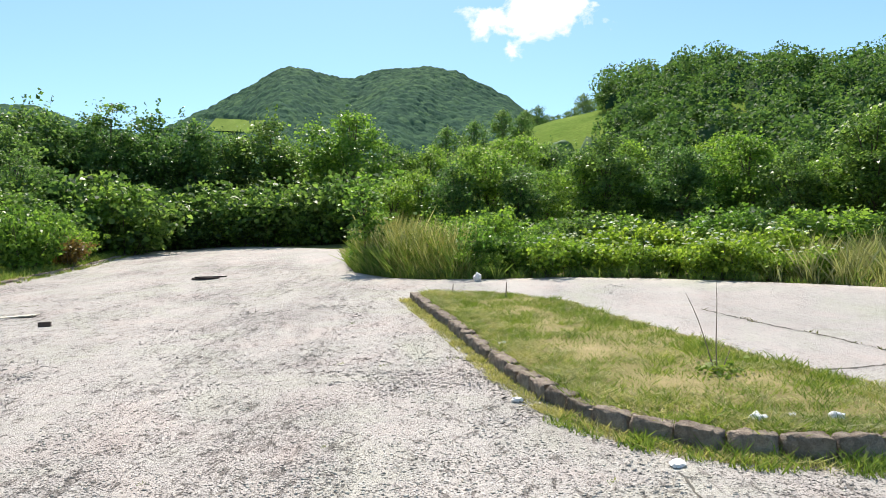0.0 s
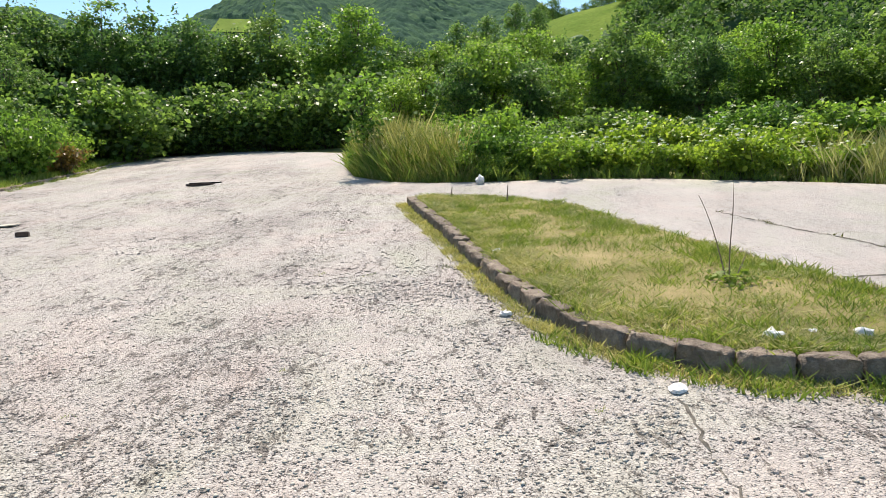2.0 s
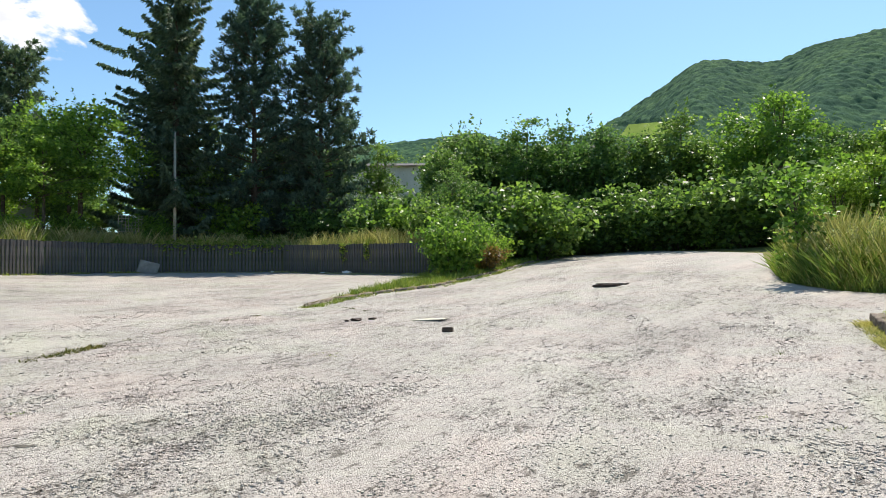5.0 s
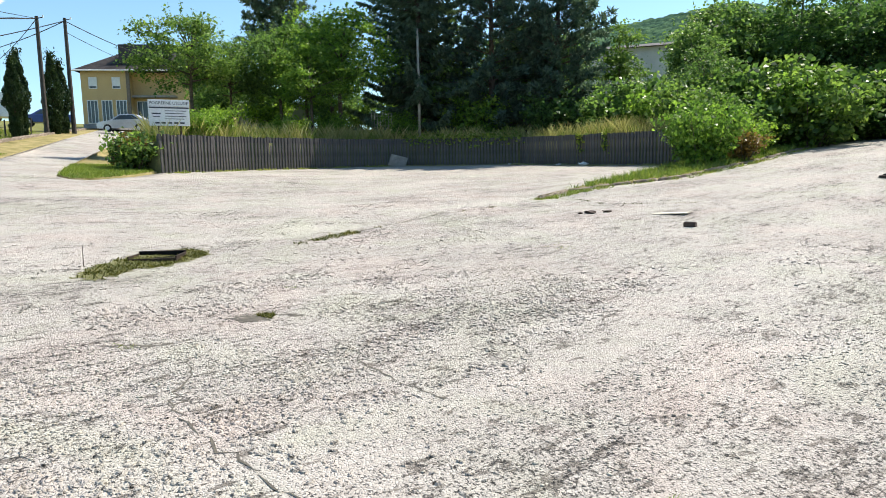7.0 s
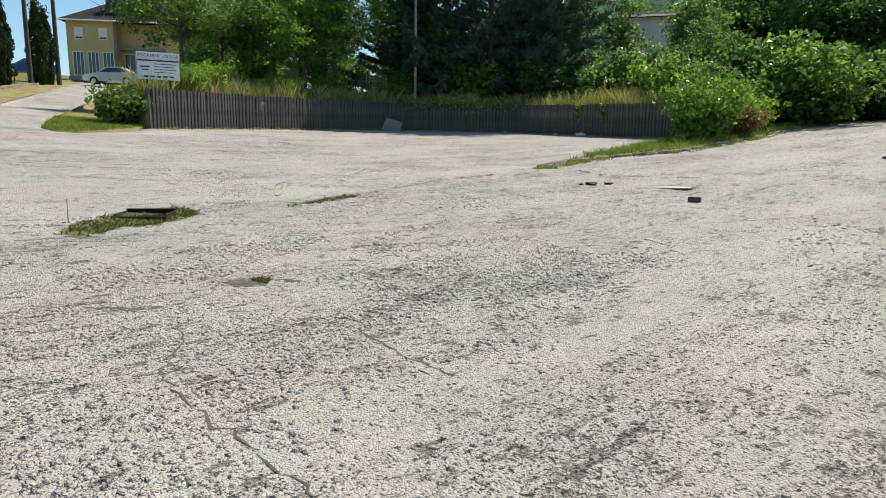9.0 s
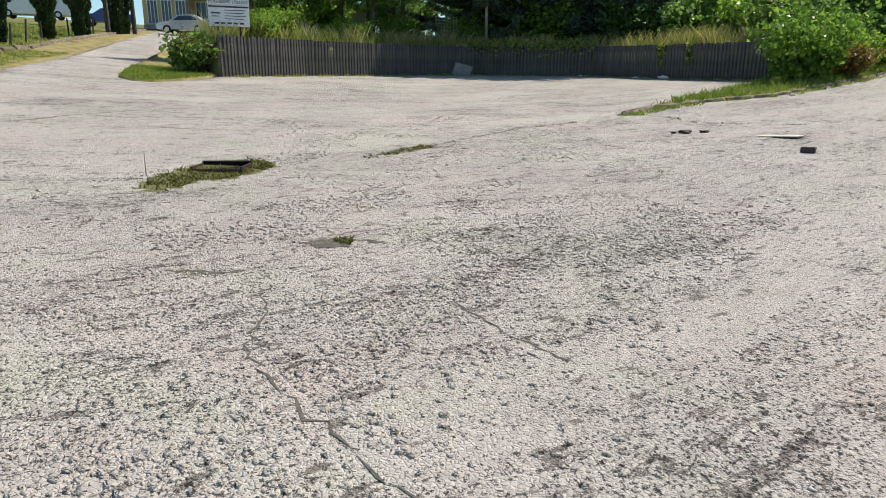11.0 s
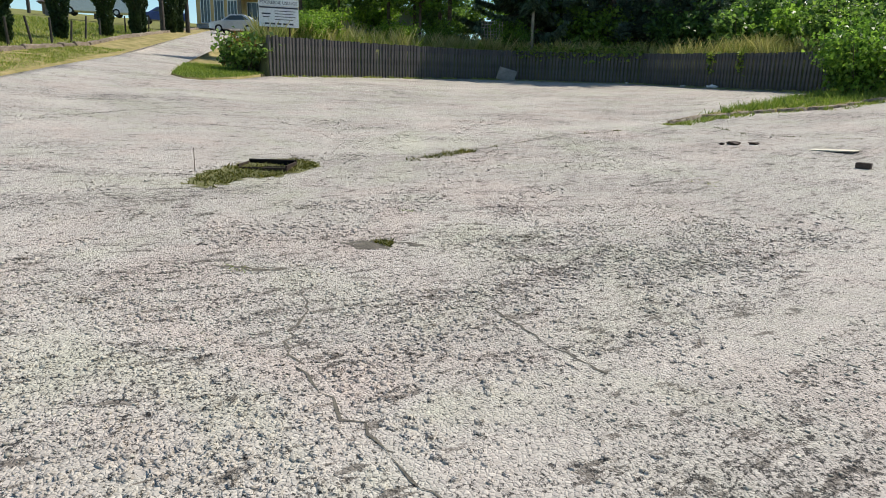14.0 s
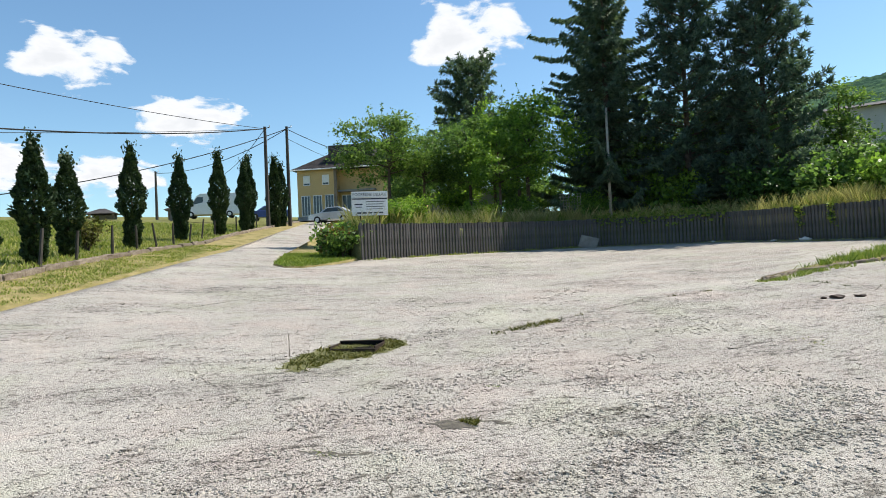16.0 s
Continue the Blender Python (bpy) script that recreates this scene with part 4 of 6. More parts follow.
# ---- slatted fence ----
fence = thing("slatted_fence", 0, 0, 0, "weathered grey upright-slat fence holding back the bank", "fence")
sm = bpy.data.meshes.new("slat")
sm.from_pydata([(-0.07, 0.03, -0.1), (0.07, 0.03, -0.1), (0.045, -0.035, -0.1), (-0.045, -0.035, -0.1), (-0.07, 0.03, 1.42), (0.07, 0.03, 1.42), (0.045, -0.035, 1.42), (-0.045, -0.035, 1.42)], [], [(0, 1, 5, 4), (1, 2, 6, 5), (2, 3, 7, 6), (3, 0, 4, 7), (4, 5, 6, 7)])
sm.materials.append(M_FENCE)
g = np.random.default_rng(8)
for (ax, ay), (bx, by) in zip(FENCE, FENCE[1:]):
    ln = math.hypot(bx - ax, by - ay)
    a = math.degrees(math.atan2(by - ay, bx - ax))
    cuts = max(2, int(ln / 1.5))
    for i in range(cuts):
        x0, x1 = i * ln / cuts, (i + 1) * ln / cuts
        xm, ym = ax + (bx - ax) * (i + 0.5) / cuts, ay + (by - ay) * (i + 0.5) / cuts
        panel = part("backing_panel", box(bmesh.new(), x0 + 0.004, x1 - 0.004, 0.03, 0.12, H(xm, ym) - 0.3, H(xm, ym) + 1.37 + g.normal() * 0.008), M_FENCE, fence)
        panel.matrix_basis = pose(ax, ay, 0, 0, 0, a)
    for x, y, b in along([(ax, ay), (bx, by)], 0.165, 0.04, g):
        s = new("slat", sm)
        s.parent = fence
        s.matrix_basis = pose(x, y, H(x, y) + g.normal() * 0.012, g.normal() * 0.6, g.normal() * 0.6, b)
slab = part("concrete_slab", box(bmesh.new(), -0.45, 0.45, -0.05, 0.05, 0, 0.6, 0.02), M_CONCRETE, None)
slab.matrix_basis = pose(-29.3, 18.6, H(-29.3, 18.6), 20, 14, 75)
tagged(slab, "pale broken concrete slab leaning on the fence", "slab")

# ---- sign ----
sign = thing("notice_board", -26.75, 6.5, 2.08, "white notice board with dark lettering on two posts", "sign", turn=84)
for x in (0.3, 1.08):
    part("post", tube(bmesh.new(), (x, 0.03, -0.3), (x, 0.03, 1.75), 0.03, 0.03, 8), M_IRON, sign)
part("board", box(bmesh.new(), -0.02, 1.42, -0.02, 0.015, 1.55, 2.28, 0.006), M_WHITE_PAINT, sign)
part("header_board", box(bmesh.new(), -0.03, 1.43, -0.026, 0.02, 2.29, 2.53, 0.006), M_WHITE_PAINT, sign)
part("stripe", box(bmesh.new(), 0.0, 1.4, -0.026, -0.021, 2.20, 2.255), M_INK, sign, "dark stripe")
font = bpy.data.curves.new("lettering", "FONT")
font.body, font.size, font.extrude, font.align_x = "POGREBNE USLUGE", 0.155, 0.002, "CENTER"
font.materials.append(M_INK)
words = new("lettering", font)
words.parent = sign
words.matrix_basis = pose(0.7, -0.032, 2.35, 90, 0, 0)
bm = bmesh.new()
g = np.random.default_rng(4)
for i in range(4):
    box(bm, 0.55, 1.3 - 0.08 * (i % 2), -0.026, -0.0205, 2.1 - i * 0.1, 2.125 - i * 0.1)
box(bm, 0.08, 0.40, -0.026, -0.0205, 1.98, 2.03)
box(bm, 0.12, 0.36, -0.026, -0.0205, 1.88, 1.91)
for i in range(5):
    box(bm, 0.18 + i * 0.22, 0.34 + i * 0.22, -0.026, -0.0205, 1.63, 1.69)
part("print", bm, M_INK, sign, "dark illegible print")

# ---- drain, manhole, brick, litter ----
drain = thing("gully_frame", -9.95, 3.55, H(-9.95, 3.55), "rusty tilted iron gully frame standing open in the asphalt", "drain", turn=62)
bm = bmesh.new()
for y0, y1, x0, x1, top in ((-0.25, -0.225, -0.33, 0.33, 0.03), (0.225, 0.25, -0.33, 0.33, 0.085), (-0.225, 0.225, -0.33, -0.305, 0.06), (-0.225, 0.225, 0.305, 0.33, 0.06)):
    box(bm, x0, x1, y0, y1, -0.03, top, 0.006)
part("frame", bm, M_IRON, drain)
# no depth below: a black slab paints in the gully's inner shade
part("pit_shade", box(box(bmesh.new(), -0.303, 0.303, -0.223, 0.2, -0.02, 0.012), -0.303, 0.303, 0.2, 0.223, -0.02, 0.075), M_BLACK, drain, "black slab standing for the shade in the open gully")
hatch = thing("manhole", -6.95, 19.6, H(-6.95, 19.6), "sunken manhole with a lifted dark rim in the road", "manhole", turn=-8)
bm = bmesh.new()
bmesh.ops.create_cone(bm, cap_ends=True, segments=28, radius1=0.42, radius2=0.40, depth=0.05, matrix=Matrix.Translation((0, 0, 0.01)))
part("cover", bm, M_IRON, hatch)
bm = bmesh.new()
box(bm, -0.55, 0.45, 0.30, 0.48, -0.03, 0.07, 0.02)
part("rim", bm, M_BLACK, hatch, "dark broken rim")
part("asphalt_lip", box(bmesh.new(), -0.9, 1.2, 0.55, 0.8, -0.03, 0.05, 0.015), M_ASPHALT, hatch)
brick = thing("loose_brick", -7.08, 11.66, H(-7.08, 11.66), "single dark hollow brick lying on the asphalt", "brick", turn=20)
part("body", box(bmesh.new(), -0.1, 0.1, -0.055, 0.055, 0, 0.085, 0.008), M_BROWN_BRICK, brick)
# black blocks flush with the top stand for the shaded hollows
for x in (-0.055, 0.0, 0.055):
    part("hole_shade", box(bmesh.new(), x - 0.018, x + 0.018, -0.035, 0.035, 0.05, 0.088), M_BLACK, brick)


def crumple(name, x, y, z, size, seed, material, label, category, flat=0.5, turn=0.0):
    g = np.random.default_rng(seed)
    bm = bmesh.new()
    bmesh.ops.create_icosphere(bm, subdivisions=2, radius=1)
    for v in bm.verts:
        k = 1 + 0.55 * noise.noise(v.co * 2.6 + Vector((seed, 0, 0)))
        v.co = Vector((v.co.x * size * k, v.co.y * size * 0.7 * k, (v.co.z * flat + flat * 0.75) * size * k))
    ob = part(name, bm, material, None)
    ob.matrix_basis = pose(x, y, z, 0, 0, turn)
    return tagged(ob, label, category)


LIT = "crumpled white litter on the ground"
for i, (x, y, s, lift, fl) in enumerate([(0.86, 6.52, 0.06, 0, 0.5), (1.84, 4.72, 0.085, 0, 0.28), (1.16, 16.5, 0.14, 0, 0.8), (-28.4, 22.3, 0.2, 0, 0.4), (-21.6, 24.2, 0.22, 0, 0.4), (-23.1, 24.1, 0.12, 0, 0.4), (-26.2, 23.6, 0.12, 0, 0.4)]):
    crumple("paper_litter", x, y, H(x, y) + lift - 0.004, s, i + 1, M_WHITE, LIT, "litter", fl, i * 50)
for i, (x, y, s) in enumerate([(2.76, 5.32, 0.075), (3.12, 5.42, 0.035), (3.45, 5.32, 0.07), (0.95, 8.75, 0.06)]):
    crumple("pale_stone", x, y, H(x, y) + 0.135, s, i + 20, M_WHITE, "small pale stone on the island's turf", "stone", 0.5, i * 70)
for i, (x, y, s) in enumerate([(-9.76, 12.05, 0.13), (-9.6, 12.38, 0.10), (-9.9, 11.9, 0.07)]):
    crumple("asphalt_lump", x, y, H(x, y) - 0.01, s, i + 30, M_BROWN_BRICK, "dark crumbled lump of asphalt", "rubble", 0.35, i * 70)
flat = part("cardboard", box(bmesh.new(), -0.38, 0.38, -0.16, 0.16, 0.0, 0.018, 0.004), surface("faded_cardboard", (0.5, 0.45, 0.34), (0.62, 0.57, 0.45), 5, 50, 0.9), None)
flat.matrix_basis = pose(-8.35, 12.82, H(-8.35, 12.82) + 0.004, 2, -3, 10)
tagged(flat, "flattened pale cardboard lying on the asphalt", "cardboard")


# ---- cracks and sunken spots ----
def crack(line, width, seed, material=None, name="asphalt_crack"):
    g = np.random.default_rng(seed)
    p = np.array(round_off(line, 1))
    fine = []
    for a, b in zip(p, p[1:]):
        for t in np.linspace(0, 1, max(2, int(np.linalg.norm(b - a) / 0.07)), endpoint=False):
            fine.append(a + (b - a) * t + g.normal(size=2) * 0.02)
    fine = np.array(fine + [p[-1]])
    way = np.gradient(fine, axis=0)
    side = np.stack([-way[:, 1], way[:, 0]], 1) / (np.linalg.norm(way, axis=1, keepdims=True) + 1e-9)
    w = width * g.uniform(0.05, 1.1, (len(fine), 1))
    v = np.concatenate([np.c_[q, hill(q[:, 0], q[:, 1]) + 0.005] for q in (fine - side * w, fine + side * w)])
    n = len(fine)
    i = np.arange(n - 1)
    ob = raw(name, v, np.stack([i, i + 1, i + 1 + n, i + n], 1), material or M_CRACK)
    return tagged(ob, "dark open crack filled with dirt in the asphalt", "crack", kind="structure")


M_CRACK = surface("crack_dirt", (0.05, 0.044, 0.034), (0.17, 0.15, 0.115), 14, 60, 0.95, 0.6, 0.01)
CRACKS = [
    ([(-5.5, 2.94), (-5.11, 2.89), (-4.7, 2.67), (-4.39, 2.67), (-4.01, 2.73), (-3.65, 2.83), (-3.35, 2.88), (-2.9, 2.95)], 0.011),
    ([(-4.74, 4.08), (-4.5, 4.07), (-4.22, 4.07), (-3.7, 4.2)], 0.009),
    ([(1.84, 4.6), (1.75, 4.07), (1.7, 3.7), (1.64, 3.2), (1.6, 2.4)], 0.013),
    ([(4.89, 11.52), (5.13, 10.71), (5.42, 9.82), (5.7, 9.25), (5.86, 8.51), (6.1, 7.6)], 0.03),
    ([(4.46, 7.46), (4.85, 7.42), (5.48, 7.56)], 0.03),
    ([(-10.2, 5.66), (-10.54, 6.28), (-10.84, 7.1), (-11.43, 8.27), (-12.1, 9.86), (-12.3, 11.53)], 0.03),
    ([(-12.66, 13.09), (-12.3, 13.9), (-10.5, 13.4), (-8.9, 14.5)], 0.02),
    ([(-14.07, 0.58), (-14.33, 1.15), (-15.01, 1.76), (-15.36, 2.21), (-16.4, 3.6), (-16.3, 4.2)], 0.03),
    ([(-13.86, 2.81), (-13.44, 3.94), (-13.2, 5.0)], 0.02),
    ([(-6.0, 19.2), (-4.5, 18.2), (-3.4, 17.4)], 0.02),
    ([(-9.5, 24.0), (-6.5, 23.0), (-4.4, 22.5)], 0.03),
    ([(-4.4, 13.5), (-5.2, 11.6), (-5.8, 10.2)], 0.012),
]
for i, (line, w) in enumerate(CRACKS):
    crack(line, w, 90 + i)


def patch(name, outline, material, label, category, lift=0.006, ragged=0.0):
    bm = bmesh.new()
    g = np.random.default_rng(len(outline))
    pts = [(x + g.normal() * ragged, y + g.normal() * ragged) for x, y in round_off(outline + [outline[0]], 3)[:-1]]
    bm.faces.new([bm.verts.new((x, y, H(x, y) + lift)) for x, y in pts])
    bmesh.ops.triangulate(bm, faces=bm.faces[:])
    return tagged(part(name, bm, material, None), label, category, kind="structure")


MOSS = [(-9.04, 2.48), (-9.6, 2.66), (-10.02, 3.0), (-10.41, 3.45), (-10.5, 4.06), (-10.13, 4.32), (-9.83, 4.19), (-9.31, 3.55), (-9.27, 3.12), (-8.79, 2.76)]
M_MOSS = surface("dirt_and_moss", (0.08, 0.085, 0.025), (0.2, 0.19, 0.07), 6, 60, 0.95, 0.7, 0.02)
patch("mossy_patch", MOSS, M_MOSS, "mossy dirt grown round the open gully", "moss", 0.006, 0.05)
HOLE = [(-6.42, 3.6), (-6.45, 3.8), (-6.38, 3.98), (-6.24, 3.9), (-6.27, 3.66)]
patch("pothole", HOLE, M_CRACK, "shallow dark pothole with weeds", "pothole", 0.006, 0.03)
crack([(-6.2, 2.4), (-6.1, 2.6), (-6.02, 2.75), (-5.97, 2.95)], 0.035, 130)
crack([(-6.5, 3.5), (-6.48, 3.8), (-6.4, 4.05), (-6.2, 4.2)], 0.04, 131)


# ---- grass and weeds ----
def grass(name, outline, count, height, width, leaf, label, lift, lean=0.35, clumps=0, category="grass", bank=False, rim=0.0):
    g = np.random.default_rng(count)
    grown = 1.0
    if clumps:
        c = scatter(g, outline, clumps)
        own = g.integers(0, clumps, count)
        tall = g.uniform(0.45, 1.2, clumps)
        xy = c[own] + g.normal(size=(count, 2)) * 0.09
        keep = inside(outline, xy)
        xy, grown = xy[keep], tall[own][keep]
    else:
        xy = scatter(g, outline, count)
    if bank:
        keep = inside(bed_outline, xy)
        xy, grown = xy[keep], (grown[keep] if clumps else grown)
    z = hill(xy[:, 0], xy[:, 1]) + lift
    if bank:
        z = np.array([bed_height(*q) for q in xy]) - 0.1
    if rim:
        p = np.array(outline)
        gap = np.min(np.linalg.norm(xy[:, None] - p[None], axis=2), axis=1)
        for a, b in zip(p, np.roll(p, -1, 0)):
            t = np.clip(((xy - a) @ (b - a)) / ((b - a) @ (b - a)), 0, 1)
            gap = np.minimum(gap, np.linalg.norm(xy - a - t[:, None] * (b - a), axis=1))
        grown = grown * np.clip(0.25 + gap / rim, 0.25, 1.0)
    v, f = blades(g, xy, z, height * grown, width, lean)
    return tagged(raw(name, v, f, leaf), label, category, kind="stuff")


ISL = island_outline
grass("island_grass", ISL, 34000, 0.075, 0.005, L_GRASS, "short yellow-green grass on the island", 0.10, 0.7, 1500)
grass("island_grass", ISL, 30000, 0.105, 0.0055, L_FRESH, "fresh green tufts on the island", 0.10, 0.6, 420)
grass("island_hay", ISL, 20000, 0.045, 0.006, L_STRAW, "dry cut straw lying on the island", 0.13, 1.6, 210)


def band(line, a, b):
    """The outline of a band beside a line, from a to b metres to its left."""
    p = np.array(line)
    w = np.gradient(p, axis=0)
    s = np.stack([-w[:, 1], w[:, 0]], 1) / (np.linalg.norm(w, axis=1, keepdims=True) + 1e-9)
    return [tuple(q) for q in p + s * a] + [tuple(q) for q in (p + s * b)[::-1]]


grass("island_hay", band(ISLAND_NEAR, 0.1, 0.75), 9000, 0.06, 0.005, L_STRAW, "cut straw heaped along the inner side of the kerb", 0.145, 1.5, 120)
FRINGE = band(ISLAND_NEAR, -0.09, -0.33)
grass("kerb_weeds", FRINGE, 11000, 0.07, 0.006, L_STRAW, "dry grass and straw along the kerb's foot", 0.0, 0.9, 150)
grass("kerb_weeds", band(ISLAND_NEAR[10:], -0.09, -0.45), 2200, 0.12, 0.006, L_FRESH, "fresh weeds growing along the kerb's foot", 0.0, 0.6, 34)
grass("kerb_weeds", band(ISLAND_NEAR[:12], -0.09, -0.22), 1400, 0.06, 0.006, L_GRASS, "thin weeds along the kerb's foot", 0.0, 0.6, 110)
patch("kerb_dirt", band(ISLAND_NEAR, -0.06, -0.24), M_MOSS, "strip of dirt at the kerb's foot", "dirt", 0.005)
grass("strip_grass", STRIP, 16000, 0.22, 0.012, L_FRESH, "unmown green grass on the kerb strip", 0.05, 0.4, 900)
grass("strip_grass", STRIP, 7000, 0.14, 0.012, L_GRASS, "yellowing grass on the kerb strip", 0.05, 0.5)
grass("strip_edge_weeds", band(LEFT_KERB, -0.1, -0.5), 3500, 0.10, 0.012, L_GRASS, "weeds spilling over the low kerb", 0.0, 0.6, 160)
grass("strip_edge_weeds", [(-17.0, 41.5), (-16.2, 41.5), (-15.6, 37.5), (-16.6, 37.0)], 2200, 0.6, 0.014, L_FRESH, "tall weeds at the strip's far end", 0.05, 0.35, 90)
grass("corner_grass", CORNER[:6] + [(-29.0, 6.2)], 9000, 0.10, 0.012, L_FRESH, "trimmed green grass on the corner", 0.04, 0.5)
grass("verge_grass", [(-10.5, -3.4), (-14.0, -2.0), (-22.7, -0.1), (-34.0, 2.0), (-34.0, 0.2), (-24.7, -1.7), (-18.0, -3.0), (-12.5, -4.7)], 16000, 0.07, 0.012, L_GRASS, "dry short grass on the verge", 0.03, 0.6, 1200)
grass("field_grass", [(-14, -4.6), (-18.0, -3.3), (-24.7, -2.1), (-40.0, 0.8), (-58, 4.0), (-60, -14), (-20, -14)], 30000, 0.16, 0.025, L_GRASS, "rough meadow grass round the clipped trees", -0.1, 0.5)
BANK_EDGE = band(FENCE, -0.15, -4.5)
grass("bank_grass", band(FENCE[:4], 0.15, 4.5), 16000, 0.62, 0.009, L_FRESH, "tall uncut green grass on the bank", 0, 0.3, 700, bank=True)
grass("bank_grass", band(FENCE[:4], 0.15, 4.0), 8000, 0.85, 0.007, L_STRAW, "tall straw-coloured grass on the bank", 0, 0.3, 300, bank=True)
grass("bank_grass", band(FENCE[2:], 0.15, 2.5), 11000, 0.75, 0.008, L_STRAW, "tall dry seeding grass on the bank", 0, 0.3, 260, bank=True)
grass("bank_grass", band(FENCE[2:], 0.15, 2.5), 9000, 0.5, 0.009, L_GRASS, "green grass on the bank", 0, 0.3, 400, bank=True)
grass("fence_foot_litter", band(FENCE[3:], -0.05, -0.7), 2600, 0.07, 0.014, L_STRAW, "dry grass and leaves along the fence's foot", 0.0, 1.2, 120)
grass("fence_foot_litter", band(FENCE[:4], -0.05, -0.4), 1600, 0.10, 0.014, L_GRASS, "weeds along the fence's foot", 0.0, 0.6, 70)
grass("gully_weeds", MOSS, 2600, 0.035, 0.009, L_MOSS, "low weeds in the dirt round the gully", 0.005, 0.8, 60)
grass("gully_weeds", MOSS, 350, 0.05, 0.009, L_MOSS, "fresh weeds in the dirt round the gully", 0.005, 0.8, 30)
grass("pothole_weeds", HOLE[1:4], 160, 0.04, 0.006, L_MOSS, "weeds in the pothole", 0.005, 0.8)
for i, (x, y, s) in enumerate([(-6.05, 2.62, 0.1), (-1.24, 8.40, 0.07), (-0.63, 8.3, 0.08), (-1.49, 11.45, 0.09), (1.26, 4.42, 0.06), (-7.4, 4.53, 0.07), (0.3, 8.6, 0.12), (-12.6, 13.3, 0.2), (-7.4, 8.9, 0.25), (-2.05, 4.4, 0.05), (-0.9, 5.2, 0.04), (0.55, 3.3, 0.05)]):
    q = [(x - s, y - s), (x + s, y - s * 0.6), (x + s, y + s), (x - s, y + s * 0.6)]
    grass("weed_tuft", q, 70, 0.03, 0.004, L_FRESH if i % 2 else L_GRASS, "small weed tuft rooted in the asphalt", 0.0, 0.9, 4)
for line, w in (CRACKS[5], CRACKS[3], CRACKS[6]):
    grass("crack_weeds", band(line, -0.06, 0.06), 220, 0.045, 0.008, L_MOSS, "weeds growing out of a crack", 0.0, 0.8, 14)
grass("crack_weeds", [(-10.25, 5.6), (-10.05, 5.75), (-10.75, 7.2), (-10.98, 7.05)], 500, 0.05, 0.009, L_MOSS, "low weeds along a broken joint", 0.0, 0.8, 20)
grass("crack_weeds", [(-12.8, 13.0), (-12.4, 13.0), (-12.5, 13.7), (-12.9, 14.2)], 500, 0.05, 0.009, L_GRASS, "low weeds along a broken joint", 0.0, 0.8, 12)

# the overgrown tongue where the two roads meet
CLUMP = [(-3.0, 22.5), (-2.75, 21.0), (-2.3, 19.7), (-1.8, 18.6), (-1.2, 18.0), (-0.1, 17.3), (1.0, 16.9), (1.6, 17.6), (1.0, 18.9), (0.3, 20.5), (-1.0, 23.0)]
grass("tall_grass", CLUMP, 30000, 1.05, 0.0036, L_GRASS, "tall yellow-green grass on the tongue between the roads", -0.05, 0.26, 900, rim=1.1)
grass("tall_grass", CLUMP, 11000, 1.4, 0.0035, L_STRAW, "tall straw-coloured seeding grass on the tongue", -0.05, 0.22, 700, rim=1.3)
grass("tall_grass", CLUMP, 18000, 0.75, 0.0042, L_FRESH, "broad green grass low on the tongue", -0.05, 0.4, 300, rim=0.5)
g = np.random.default_rng(29)
xy = scatter(g, CLUMP, 420)
q = np.repeat(np.c_[xy, hill(xy[:, 0], xy[:, 1]) + g.uniform(0.6, 1.4, 420)], 9, 0)
q += g.normal(size=q.shape) * (0.02, 0.02, 0.07)
v, f = leaves(g, q, 0.06, 0.3, 2.6, 0.3, np.tile((0.25, 0.0, 1.2), (len(q), 1)))
tagged(raw("grass_seed_heads", v, f, L_STRAW), "pale feathery seed heads above the tall grass", "grass", kind="stuff")
grass("tall_grass", band(VEG_EDGE[:5], 0.0, 0.7), 5000, 0.35, 0.012, L_FRESH, "green grass at the tongue's edge", -0.02, 0.45, 160)
sapling = broadleaf("sapling", 65, 2.9, 0.5, 900, 0.12, L_BRIGHT, "bright young sapling standing in tall grass", "tree", 0.3, 8, "", 0.03, 0.8)
sapling.matrix_basis = pose(-2.1, 20.0, H(-2.1, 20.0))
for i, (x, y, s) in enumerate([(0.3, 19.6, 0.5), (1.5, 18.1, 0.62), (0.9, 20.4, 0.75), (1.9, 19.4, 0.8), (2.4, 18.0, 0.55)]):
    place(KERB_BUSH, x, y, H(x, y) - 0.05, i * 77, s)

# flowering elder along the crossing road
ELDER = []
for i in range(2):
    e = shrub("flowering_shrub", 80 + i, 1.3, 0.85, 2300, 0.12, L_ELDER, "bright green leafy shrub with pale flower heads", "shrub", "flowering shrubs by the road", 12)
    g = np.random.default_rng(81 + i)
    c = np.stack([g.uniform(-0.7, 0.7, 10), g.uniform(-0.7, 0.7, 10), g.uniform(1.05, 1.4, 10)], 1)
    for head in c:
        disc = bmesh.new()
        bmesh.ops.create_cone(disc, cap_ends=True, segments=9, radius1=0.07, radius2=0.045, depth=0.025, matrix=Matrix.Translation(head))
        for v in disc.verts:
            v.co += Vector(g.normal(size=3)) * 0.009
        part("flower_head", disc, L_FLOWER, e, "flat cream-white flower head")
    ELDER.append(e)
g = np.random.default_rng(13)
line = [(2.2, 17.3), (3.6, 17.0), (5.5, 16.1), (7.2, 15.0), (8.6, 14.0)]
for i, (x, y, a) in enumerate(along(line, 0.62, 0.1, g)):
    place(ELDER[i % 2], x + g.normal() * 0.15, y + 0.2 + g.normal() * 0.2, H(x, y) - 0.05, g.uniform(0, 360), g.uniform(0.58, 0.82))
